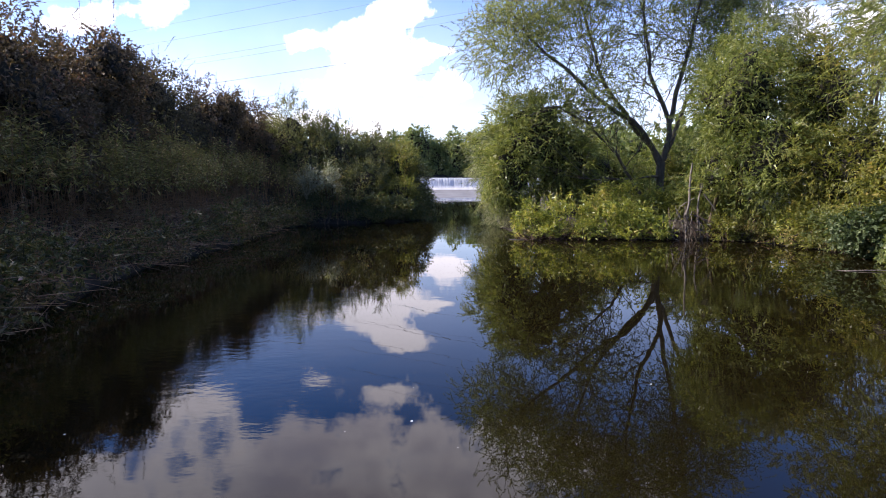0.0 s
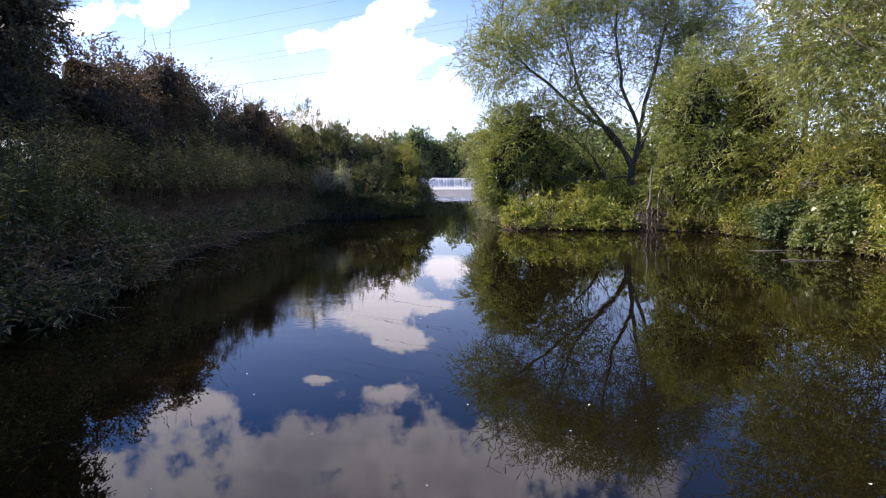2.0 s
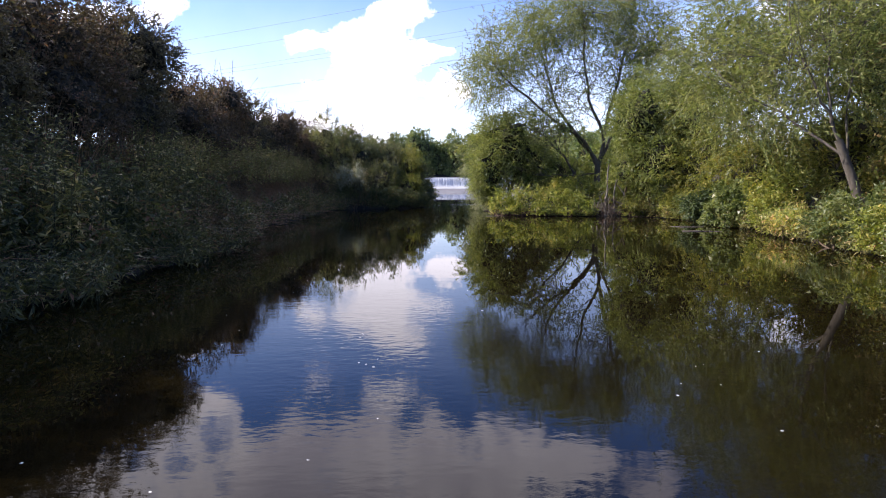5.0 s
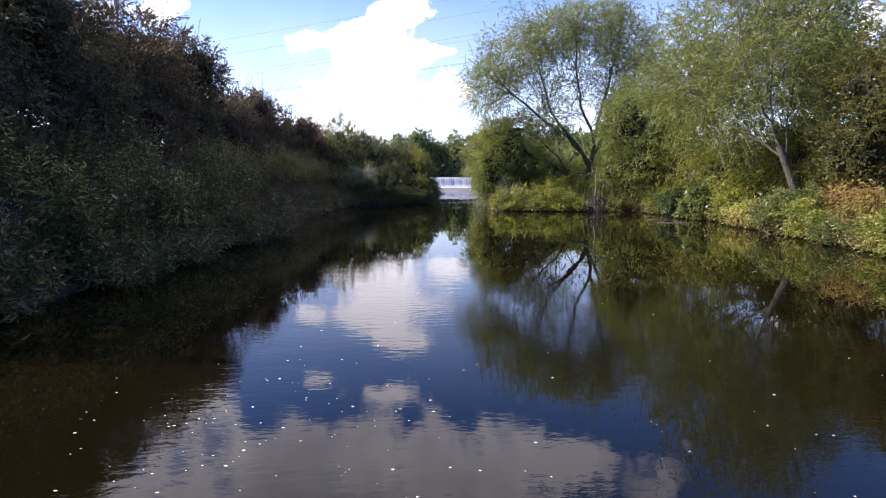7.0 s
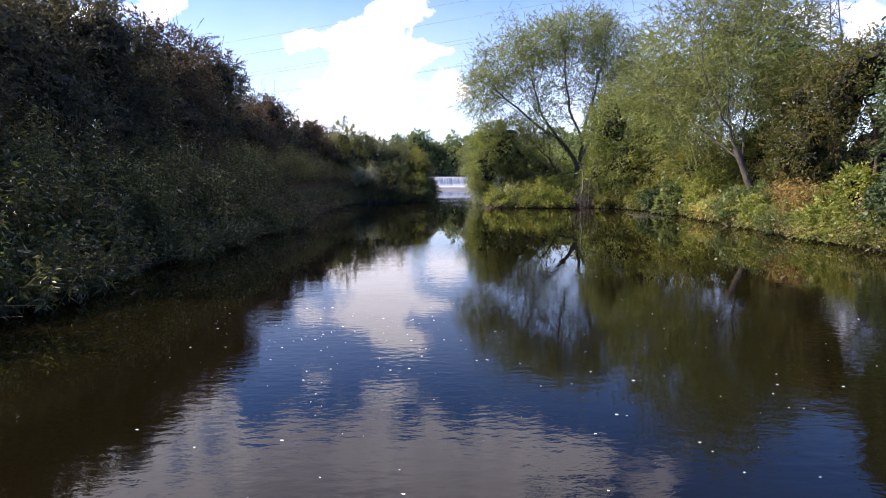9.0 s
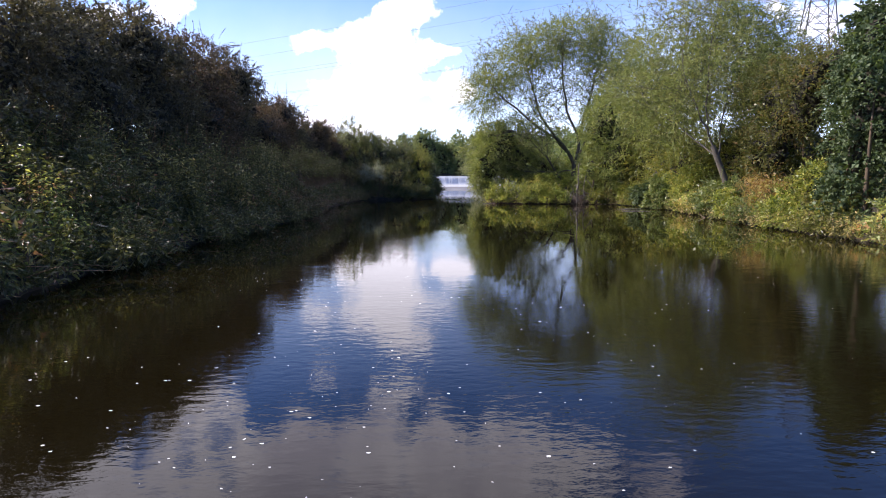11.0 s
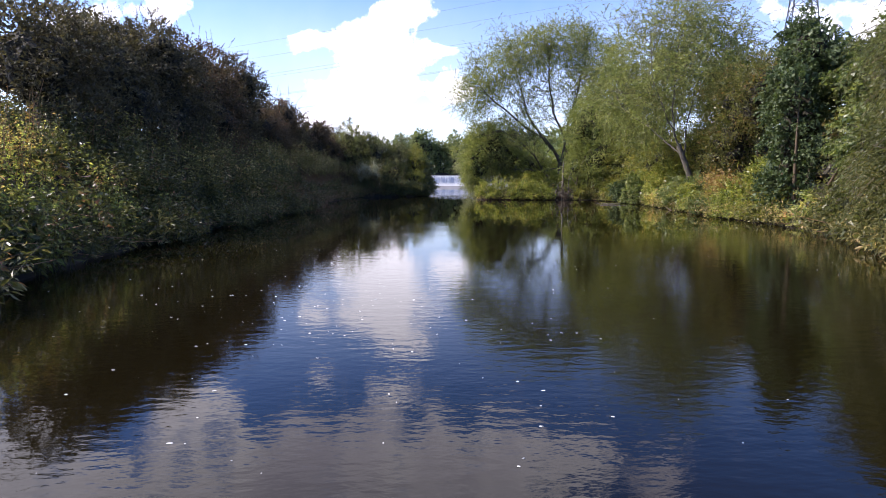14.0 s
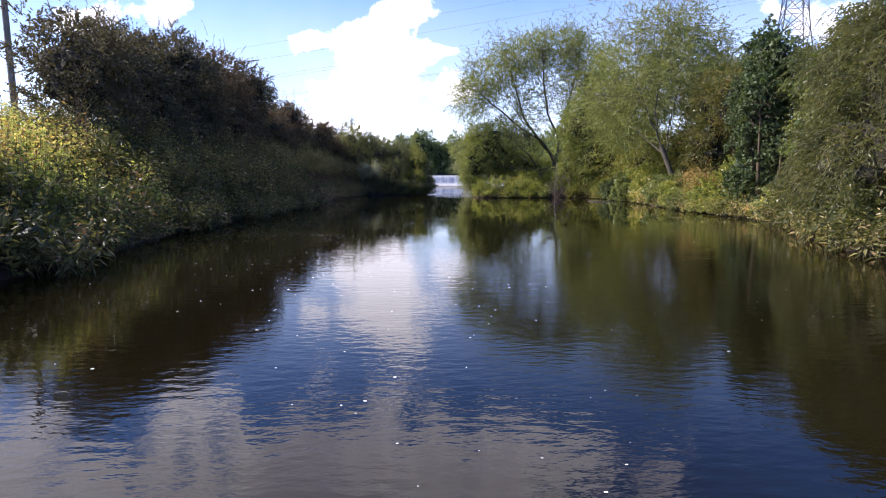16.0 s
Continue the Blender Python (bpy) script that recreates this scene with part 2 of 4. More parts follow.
def water_material(name, ripple, tint):
    m, nt, N, lk = material(name)
    co = N("ShaderNodeTexCoord")
    p, out = N("ShaderNodeBsdfPrincipled"), N("ShaderNodeOutputMaterial")
    p.inputs["Base Color"].default_value = (*tint, 1)
    p.inputs["IOR"].default_value = 1.33
    p.inputs["Roughness"].default_value = 0.006

    def layer(scale, stretch, turn, detail):
        mp = N("ShaderNodeMapping")
        mp.inputs["Scale"].default_value = stretch
        mp.inputs["Rotation"].default_value = (0, 0, radians(turn))
        lk(co.outputs["Object"], mp.inputs["Vector"])
        return noise_tex(N, lk, mp.outputs[0], scale, detail, 0.5)

    swell, mid = layer(0.8, (0.5, 1, 1), 12, 2.0), layer(3.2, (0.35, 1, 1), -6, 2.0)
    small, calm = layer(12.0, (0.5, 1, 1), -24, 3.0), layer(0.16, (1, 0.7, 1), 30, 3.0)
    sep, down, sm = N("ShaderNodeSeparateXYZ"), N("ShaderNodeMapRange"), N("ShaderNodeMath")
    lk(co.outputs["Object"], sep.inputs[0])
    down.interpolation_type = "SMOOTHSTEP"
    down.inputs["From Min"].default_value, down.inputs["From Max"].default_value = -4.0, -18.0
    down.inputs["To Max"].default_value = 0.26
    lk(sep.outputs[1], down.inputs["Value"])
    sm.operation = "ADD"
    lk(calm, sm.inputs[0])
    lk(down.outputs[0], sm.inputs[1])
    normal = None
    # height, calm share, distance: the breeze roughens the water in patches
    for height, least, reach in ((swell, 0.8, 0.0028), (mid, 0.10, 0.0024), (small, 0.01, 0.0027)):
        area, amp, bp = N("ShaderNodeMapRange"), N("ShaderNodeMath"), N("ShaderNodeBump")
        area.inputs["From Min"].default_value, area.inputs["From Max"].default_value = 0.52, 0.72
        area.inputs["To Min"].default_value, area.inputs["To Max"].default_value = least, 1.0
        lk(sm.outputs[0], area.inputs["Value"])
        amp.operation = "MULTIPLY"
        lk(height, amp.inputs[0])
        lk(area.outputs[0], amp.inputs[1])
        bp.inputs["Strength"].default_value, bp.inputs["Distance"].default_value = 1.0, reach * ripple
        lk(amp.outputs[0], bp.inputs["Height"])
        if normal is not None:
            lk(normal, bp.inputs["Normal"])
        normal = bp.outputs[0]
    lk(normal, p.inputs["Normal"])
    lk(p.outputs[0], out.inputs["Surface"])
    return m


WATER = water_material("river_water", 1.0, (0.0054, 0.0040, 0.0013))


# ---------------- mesh helpers ----------------
def mesh_of(name, verts, faces, mat, smooth=False):
    """A mesh from an array of points and an array of faces that all have the same number of corners."""
    verts, faces = np.asarray(verts, np.float32), np.asarray(faces, np.int32)
    me = bpy.data.meshes.new(name)
    n, k = faces.shape
    me.vertices.add(len(verts))
    me.vertices.foreach_set("co", verts.ravel())
    me.loops.add(n * k)
    me.loops.foreach_set("vertex_index", faces.ravel())
    me.polygons.add(n)
    me.polygons.foreach_set("loop_start", np.arange(0, n * k, k, dtype=np.int32))
    me.polygons.foreach_set("use_smooth", np.full(n, smooth))
    me.materials.append(mat)
    me.update(calc_edges=True)
    return me


def part(name, me, parent, label=""):
    ob = new(name, me)
    ob.parent = parent
    return tagged(ob, label) if label else ob


def thing(name, label, category, group="", kind=""):
    return tagged(new(name), label, category, group, kind)


def unit(a):
    return a / np.maximum(np.linalg.norm(a, axis=-1, keepdims=True), 1e-9)


def rand_dirs(rng, n):
    return unit(rng.normal(size=(n, 3)))


def lumps(rng, freq=2.5, count=5):
    """A smooth random function of direction, about -1 to 1."""
    k, ph = rng.normal(size=(count, 3)) * freq, rng.uniform(0, 6.28, count)
    return lambda d: np.sin(d @ k.T + ph).mean(axis=-1) * 1.8


def leaves(pos, axis, face, length, width):
    """Folded, pointed leaves, four corners each."""
    axis = unit(axis)
    side = unit(np.cross(axis, face))
    up = np.cross(side, axis)
    L, W = length[:, None], width[:, None]
    mid = pos + axis * L * 0.42 + up * W * 0.22
    v = np.stack([pos, mid + side * W * 0.5, pos + axis * L - up * L * 0.06, mid - side * W * 0.5], 1)
    return v.reshape(-1, 3)


def blades(pos, axis, face, length, width):
    """Plain leaves of three corners, for growth that stands further off."""
    axis = unit(axis)
    side = unit(np.cross(axis, face))
    L, W = length[:, None], width[:, None]
    return np.stack([pos - side * W * 0.5, pos + axis * L, pos + side * W * 0.5], 1).reshape(-1, 3)


def quads(n, first=0):
    return np.arange(first, first + 4 * n, dtype=np.int32).reshape(n, 4)


def tube(pts, radii, sides=6):
    """A tapered round limb through the points."""
    pts, radii = np.asarray(pts, float), np.asarray(radii, float)
    t = unit(np.gradient(pts, axis=0))
    ref = np.where(np.abs(t[:, 2:3]) > 0.9, np.array([[1.0, 0, 0]]), np.array([[0, 0, 1.0]]))
    a = unit(np.cross(t, ref))
    b = np.cross(t, a)
    ang = np.linspace(0, 2 * np.pi, sides, endpoint=False)
    ring = a[:, None] * np.cos(ang)[None, :, None] + b[:, None] * np.sin(ang)[None, :, None]
    v = (pts[:, None] + ring * radii[:, None, None]).reshape(-1, 3)
    f = []
    for i in range(len(pts) - 1):
        for j in range(sides):
            k = (j + 1) % sides
            f.append((i * sides + j, i * sides + k, (i + 1) * sides + k, (i + 1) * sides + j))
    return v, np.array(f, np.int32)


def joined(pieces):
    vs, fs, n = [], [], 0
    for v, f in pieces:
        vs.append(v)
        fs.append(f + n)
        n += len(v)
    return np.concatenate(vs), np.concatenate(fs)


def rods(a, b, ra, rb):
    """Many thin three-sided sticks from a to b at once."""
    d = unit(b - a)
    ref = np.where(np.abs(d[:, 2:3]) > 0.9, np.array([[1.0, 0, 0]]), np.array([[0, 0, 1.0]]))
    p = unit(np.cross(d, ref))
    q = np.cross(d, p)
    v = []
    for base, r in ((a, ra), (b, rb)):
        for k in range(3):
            w = 2.0944 * k
            v.append(base + (p * math.cos(w) + q * math.sin(w)) * np.asarray(r).reshape(-1, 1))
    v = np.stack(v, 1).reshape(-1, 3)
    n = len(a)
    base = (np.arange(n) * 6)[:, None, None]
    f = (base + np.array([[0, 1, 4, 3], [1, 2, 5, 4], [2, 0, 3, 5]])[None]).reshape(-1, 4)
    return v, f.astype(np.int32)


def smooth_path(pts, n):
    """More points along a bent line."""
    pts = np.asarray(pts, float)
    s = np.linspace(0, len(pts) - 1, n)
    out = np.zeros((n, pts.shape[1]))
    P = np.vstack([2 * pts[0] - pts[1], pts, 2 * pts[-1] - pts[-2]])
    for i, u in enumerate(s):
        k = min(int(u), len(pts) - 2)
        f = u - k
        a, b, c, d = P[k], P[k + 1], P[k + 2], P[k + 3]
        out[i] = 0.5 * (2 * b + (c - a) * f + (2 * a - 5 * b + 4 * c - d) * f * f + (3 * b - a - 3 * c + d) * f ** 3)
    return out


# ---------------- the lie of the land ----------------
LEFT_Y = [-400, -30, -15, -11, -7, 0, 7, 10, 15, 19, 25, 27.6, 29, 31, 34, 45, 60, 90, 148, 153, 400]
LEFT_X = [-5, -5, -4.8, -5.5, -6.0, -6.0, -6.0, -6.9, -7.3, -6.9, -7.2, -6.5, -2.6, -1.2, -1.0, -4, -9, -16, -18, 45, 45]
RIGHT_Y = [-400, -30, -13.6, -11.8, -8, -4, 1, 4.8, 11, 15.7, 18, 20.0, 20.6, 21.1, 26, 35, 60, 90, 148, 400]
RIGHT_X = [8, 7.6, 7.4, 7.7, 9.6, 10.6, 10.5, 11.0, 11.8, 12.0, 11.5, 10.2, 6.4, 3.2, 2.4, 3.0, 8.5, 15, 21, 22]


def left_edge(y):
    return np.interp(y, LEFT_Y, LEFT_X)


def right_edge(y):
    return np.interp(y, RIGHT_Y, RIGHT_X)


def edge_points(ys, xs):
    """The waterline as closely spaced points."""
    y = np.concatenate([[-400, -200, -100], np.arange(-60, 90, 0.2), np.arange(90, 170, 0.5), [200, 400]])
    y = np.sort(np.concatenate([y, np.linspace(27.6, 31, 60), np.linspace(20.0, 21.1, 60)]))
    return np.column_stack([np.interp(y, ys, xs), y])


EDGE_L, EDGE_R = edge_points(LEFT_Y, LEFT_X), edge_points(RIGHT_Y, RIGHT_X)


def from_edge(x, y, edge, inside):
    """Metres from the water's edge, counted up the bank; minus in the river."""
    p = np.column_stack([x.ravel(), y.ravel()])
    d = np.empty(len(p))
    for k in range(0, len(p), 4000):
        q = p[k:k + 4000]
        d[k:k + 4000] = np.sqrt(((q[:, None] - edge[None]) ** 2).sum(-1).min(1))
    return np.where(inside.ravel(), d, -d).reshape(x.shape)


def land(x, y):
    x, y = np.asarray(x, float), np.asarray(y, float)
    dl = from_edge(x, y, EDGE_L, x < left_edge(y))
    dr = from_edge(x, y, EDGE_R, x > right_edge(y))
    zl = np.interp(dl, [-3, -0.6, 0, 0.5, 2, 3.5, 6, 12, 80], [-1.3, -0.5, -0.02, 0.30, 1.15, 1.9, 2.3, 2.3, 2.0])
    zr = np.interp(dr, [-3, -0.6, 0, 0.5, 2, 5, 10, 30, 90], [-1.3, -0.5, -0.02, 0.14, 0.5, 1.0, 1.5, 1.7, 2.0])
    z = np.maximum(zl, zr)
    z = z + 0.08 * np.sin(x * 1.3 + 0.7 * y) * np.cos(y * 0.9) * (z > 0.2)
    return z + np.clip((y - 143.0) / 3.0, 0, 1) * 1.6 * (np.maximum(dl, dr) > -1.0) + np.clip((y - 150) / 900, 0, 1) * 6


def build_ground():
    xs = np.concatenate([[-3500, -1500, -700, -350, -180, -100, -65], np.arange(-45, 46, 0.8), [65, 100, 180, 350, 700, 1500, 3500]])
    ys = np.concatenate([[-3500, -1500, -700, -350, -180, -100, -65], np.arange(-45, 75, 0.7), np.arange(77, 140, 4.0), np.arange(141, 162, 1.5), [180, 250, 500, 1000, 2000, 3500]])
    gx, gy = np.meshgrid(xs, ys)
    v = np.stack([gx, gy, land(gx, gy)], -1).reshape(-1, 3)
    w, h = len(xs), len(ys)
    i = (np.arange(h - 1)[:, None] * w + np.arange(w - 1)[None]).ravel()
    f = np.stack([i, i + 1, i + w + 1, i + w], 1)
    ob = new("ground", mesh_of("ground", v, f, SOIL, True))
    return tagged(ob, "dark soil of the overgrown river banks and fields", "ground", kind="structure")


def build_water():
    def sheet(name, x0, x1, y0, y1, z, label):
        v = [(x0, y0, z), (x1, y0, z), (x1, y1, z), (x0, y1, z)]
        return tagged(new(name, mesh_of(name, v, [(0, 1, 2, 3)], WATER)), label, "river", kind="structure")
    sheet("water", -60, 60, -400, 145.6, 0.0, "calm dark brown river water mirroring sky and trees")
    sheet("water_upstream", -24, 27, 145.2, 152, 2.93, "still river water held above the weir")


build_ground()
build_water()


# ---------------- kinds of plant ----------------
def crown_shape(rng):
    """The uneven outline of one clump, as a factor on its radius for each direction."""
    a, b = lumps(rng, 2.8), lumps(rng, 7.0)
    return lambda d: 1 + 0.22 * a(d) + 0.12 * b(d)


def shell_points(rng, clump, n, inner=0.62, shape=None):
    """Points in the outer part of a lumpy ellipsoid, with the way outwards."""
    cx, cy, cz, rx, ry, rz = clump
    d = rand_dirs(rng, n)
    r = rng.uniform(inner ** 2, 1.0, n) ** 0.5 * (shape or crown_shape(rng))(d)
    p = np.array([cx, cy, cz]) + d * r[:, None] * np.array([rx, ry, rz])
    return p, unit(d / np.array([rx, ry, rz]))


# leaves turn their faces to the light
TO_LIGHT = np.array([-0.22, -0.10, 0.40])


def twig_leaves(rng, start, way, length, per, leaf, droop, spread, shape=leaves):
    """Twigs bending from their starts, each set with leaves on both sides. Returns the leaf corners and the twig ends."""
    n = len(start)
    s = (np.arange(per) + rng.uniform(0.2, 0.8, (n, per))) / per
    P = start[:, None] + way[:, None] * (length[:, None] * s)[..., None]
    P[..., 2] -= droop * length[:, None] * s * s
    tan = way[:, None].repeat(per, 1).copy()
    tan[..., 2] -= 2 * droop * s
    tan = unit(tan)
    ax = unit(tan * 0.75 + rand_dirs(rng, n * per).reshape(n, per, 3) * spread + np.array([0, 0, -0.18]))
    face = unit(rand_dirs(rng, n * per).reshape(n, per, 3) + TO_LIGHT)
    L = leaf[0] * rng.uniform(0.65, 1.25, n * per)
    v = shape(P.reshape(-1, 3), ax.reshape(-1, 3), face.reshape(-1, 3), L, L * leaf[1])
    end = start + way * length[:, None]
    end[:, 2] -= droop * length
    return v, end


def outside(p, clumps):
    """Which points do not lie deep inside other parts of the crown."""
    ok = np.ones(len(p), bool)
    for c in clumps:
        ok &= (((p - np.array(c[:3])) / np.array(c[3:])) ** 2).sum(1) > 0.6
    return ok


def keep_dry(v, corners=4):
    """Drops leaves that would dip into the water."""
    q = v.reshape(-1, corners, 3)
    return q[q[..., 2].min(1) > 0.02].reshape(-1, 3)


def round_net(level):
    bm = bmesh.new()
    bmesh.ops.create_icosphere(bm, subdivisions=level, radius=1.0)
    v = np.array([p.co[:] for p in bm.verts])
    f = np.array([[p.index for p in q.verts] for q in bm.faces], np.int32)
    bm.free()
    return unit(v), f


NET = round_net(3)


def core_mesh(rng, c, shape, reach):
    """A solid core in the middle of a clump, knobbly all over, dark in place of shade."""
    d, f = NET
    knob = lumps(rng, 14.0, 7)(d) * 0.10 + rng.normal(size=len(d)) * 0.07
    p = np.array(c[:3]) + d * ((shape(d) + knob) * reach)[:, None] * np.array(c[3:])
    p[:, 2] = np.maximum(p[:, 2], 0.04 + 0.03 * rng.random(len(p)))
    return mesh_of("dark_core", p, f, CORE_SHADE)


def inner_leaves(rng, clumps, shapes, size, wide, fill, mat, river):
    """Older leaves on the twigs inside the crown, one three-cornered blade each."""
    out = []
    for c, shape in zip(clumps, shapes):
        area = (c[3] * c[4] + c[3] * c[5] + c[4] * c[5]) / 3 * 12.57
        n = int(area * fill)
        p, way = shell_points(rng, c, n, 0.55, shape)
        ok = outside(p, [o for o in clumps if o is not c])
        if river:
            ok &= rng.random(n) < np.where(way[:, 0] * river > -0.3, 1.0, 0.35)
        p = p[ok] - way[ok] * min(c[3:]) * 0.14
        n = len(p)
        axis = unit(rand_dirs(rng, n) + np.array([0, 0, -0.3]))
        side = unit(np.cross(axis, rand_dirs(rng, n) + TO_LIGHT))
        L = (size * rng.uniform(0.8, 1.4, n))[:, None]
        out.append(np.stack([p - side * L * wide * 0.6, p + axis * L * 1.15, p + side * L * wide * 0.6], 1))
    v = np.concatenate(out)
    v = v[v[..., 2].min(1) > 0.02].reshape(-1, 3)
    return mesh_of("inner_foliage", v, np.arange(len(v)).reshape(-1, 3), mat)


# leaf length, width over length, leaves on a twig, twig length, droop, spread
SPECIES = {
    "hawthorn": (0.072, 0.62, 16, 0.55, 0.30, 0.75),
    "willow": (0.106, 0.27, 18, 0.72, 0.32, 0.48),
    "sallow": (0.090, 0.33, 16, 0.56, 0.05, 0.60),
    "weeping": (0.078, 0.24, 20, 0.66, 0.60, 0.45),
    "ivy": (0.088, 0.80, 13, 0.42, 0.40, 0.80),
    "herb": (0.100, 0.40, 14, 0.48, 0.25, 0.70),
    "far": (0.38, 0.62, 9, 1.10, 0.15, 0.90),
}


def bush(name, label, category, clumps, mat, species, density, seed, core=0.72, group="", lift=0.45, whips=0, stems=5, twig_mat=None, river=0, arch=1.3, fill=115, near=False):
    """A shrub or bushy tree: stems from the ground, a solid dark core, and sprays of leafy twigs over the clumps of its
    crown.
    river: the side on which the water lies (-1, 1), where the growth is fuller."""
    rng = np.random.default_rng(seed)
    size, wide, per, tl, droop, spread = SPECIES[species]
    root = thing(name, label, category, group)
    lv, sticks = [], []
    shape_of, corners = (leaves, 4) if near else (blades, 3)
    shapes = [crown_shape(rng) for _ in clumps]
    for c, shape in zip(clumps, shapes):
        area = (c[3] * c[4] + c[3] * c[5] + c[4] * c[5]) / 3 * 12.57
        n = max(int(area * density * (0.085 if near else 0.13)), 5)
        p, out = shell_points(rng, c, n, 0.74 if core else 0.3, shape)
        stray = (rng.random(n) < 0.24) * rng.uniform(0.03, 0.17, n) * np.clip(out[:, 2] + 0.7, 0.2, 1.2)
        p = p + (p - np.array(c[:3])) * stray[:, None]
        if river:
            keep = (rng.random(n) < np.where(out[:, 0] * river > -0.3, 1.0, 0.2)) & (out[:, 2] > -0.8)
            p, out = p[keep], out[keep]
        free = outside(p, [o for o in clumps if o is not c])
        p, out = p[free], out[free]
        # each spray fans out from one point, in a way of its own
        lead = unit(out * 0.75 + rand_dirs(rng, len(p)) * 0.55 + np.array([0, 0, lift]))
        fan = 7
        k = len(p) * fan
        big = np.repeat(rng.uniform(0.7, 1.25, len(p)), fan)
        way = unit(np.repeat(lead, fan, 0) + rand_dirs(rng, k) * 0.52)
        ln = tl * big * rng.uniform(0.6, 1.15, k)
        p = np.repeat(p - lead * tl * 0.5, fan, 0) + rng.normal(size=(k, 3)) * 0.07
        v, end = twig_leaves(rng, p, way, ln, per, (size, wide), droop, spread, shape_of)
        lv.append(v)
        some = rng.random(k) < 0.12
        sticks.append(rods(p[some], end[some], np.full(some.sum(), 0.006), np.full(some.sum(), 0.002)))
        if whips:
            m = int(whips * c[3] * c[4])
            p, out = shell_points(rng, c, m, 0.9, shape)
            keep = p[:, 2] > c[2] + 0.45 * c[5]
            p, out = p[keep], out[keep]
            way = unit(out * 0.5 + rand_dirs(rng, len(p)) * 0.45 + np.array([0, 0, 0.9]))
            ln = tl * arch * rng.uniform(0.7, 1.6, len(p))
            v, end = twig_leaves(rng, p, way, ln, per, (size * 0.8, wide), droop * 0.9, spread, shape_of)
            lv.append(v)
            sticks.append(rods(p, end, np.full(len(p), 0.006), np.full(len(p), 0.002)))
    v = keep_dry(np.concatenate(lv), corners)
    part("crown", mesh_of("crown", v, np.arange(len(v)).reshape(-1, corners), mat), root)
    if core:
        part("inner_foliage", inner_leaves(rng, clumps, shapes, size * 1.2, max(wide, 0.34), fill, mat, river), root)
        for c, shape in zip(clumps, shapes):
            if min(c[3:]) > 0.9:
                part("dark_core", core_mesh(rng, c, shape, 0.50), root, "solid dark core standing in for shade inside the crown")
    base = np.array([np.mean([c[0] for c in clumps]), np.mean([c[1] for c in clumps])])
    for k in range(stems):
        c = clumps[k % len(clumps)]
        b = base * 0.5 + np.array(c[:2]) * 0.5 + rng.normal(size=2) * 0.25
        z0 = max(float(land(b[0], b[1])), 0.0) - 0.15
        top = np.array(c[:3]) + rng.normal(size=3) * np.array(c[3:]) * 0.3
        mid = np.array([b[0], b[1], z0]) * 0.5 + top * 0.5 + rng.normal(size=3) * 0.2
        pts = smooth_path([(b[0], b[1], z0), mid, top], 7)
        h = top[2] - z0
        v, f = tube(pts, np.linspace(0.02 + 0.016 * h, 0.012, 7), 5)
        part("stem", mesh_of("stem", v, f, twig_mat or TWIG, True), root)
    v, f = joined(sticks)
    tagged(part("twigwork", mesh_of("twigwork", v, f, twig_mat or TWIG), root), kind="stuff")
    return root


def herb_stand(name, label, xy, height, mat, seed, leaf=(0.13, 0.30), per=20, tops=True, stalk_mat=None, lean=0.12, low=0.25):
    """Tall upright weeds: a stalk each, with leaves all round it that get smaller to the top."""
    rng = np.random.default_rng(seed)
    n = len(xy)
    z = np.maximum(land(xy[:, 0], xy[:, 1]), 0.0)
    a = np.column_stack([xy, z - 0.05])
    tilt = rng.normal(size=(n, 2)) * lean
    b = a + np.column_stack([tilt * height[:, None], height])
    root = thing(name, label, "plants", kind="stuff")
    v, f = rods(a, b, np.full(n, 0.007), np.full(n, 0.003))
    tagged(part("stalk_growth", mesh_of("stalk_growth", v, f, stalk_mat or GREEN_STALK), root), kind="stuff")
    s = low + (1.02 - low) * (np.arange(per) + rng.uniform(0, 1, (n, per))) / per
    P = a[:, None] + (b - a)[:, None] * s[..., None]
    az = rng.uniform(0, 6.283, (n, per))
    up = rng.uniform(-1.1, 0.45, (n, per)) + (s - 0.6) * 0.5
    ax = np.stack([np.cos(az), np.sin(az), up], -1)
    face = np.stack([-np.cos(az) * 0.4, -np.sin(az) * 0.4, np.ones_like(az)], -1) + rng.normal(size=(n, per, 3)) * 0.55
    L = (leaf[0] * rng.uniform(0.6, 1.3, (n, per)) * (1.15 - 0.55 * s)).ravel()
    P = P + ax * 0.04
    lv = keep_dry(leaves(P.reshape(-1, 3), ax.reshape(-1, 3), unit(face.reshape(-1, 3)), L, L * leaf[1]))
    tagged(part("leafage", mesh_of("leafage", lv, quads(len(lv) // 4), mat), root), kind="stuff")
    return root


# ---------------- left bank: hedge ----------------
def hedge_clumps(rng, x, y, top, wide):
    base = 1.6
    h = top - base
    out = [(x, y, base + h * 0.55, wide, wide * 1.05, h * 0.46)]
    for k in range(4):
        a = rng.uniform(0, 6.28)
        out.append((x + 0.55 * wide * math.cos(a), y + 0.65 * wide * math.sin(a), base + h * rng.uniform(0.45, 0.72), wide * 0.55, wide * 0.6, h * rng.uniform(0.22, 0.3)))
    out.append((x, y, base + 0.7, wide * 1.2, wide * 1.35, 1.7))
    out.append((x + 0.5 * wide, y, base + h * 0.36, wide * 0.5, wide * 0.9, h * 0.28))
    return [(*c[:3], c[3] * 0.86, c[4] * 0.88, c[5] * 0.87) for c in out]


hedge_rng = np.random.default_rng(5)
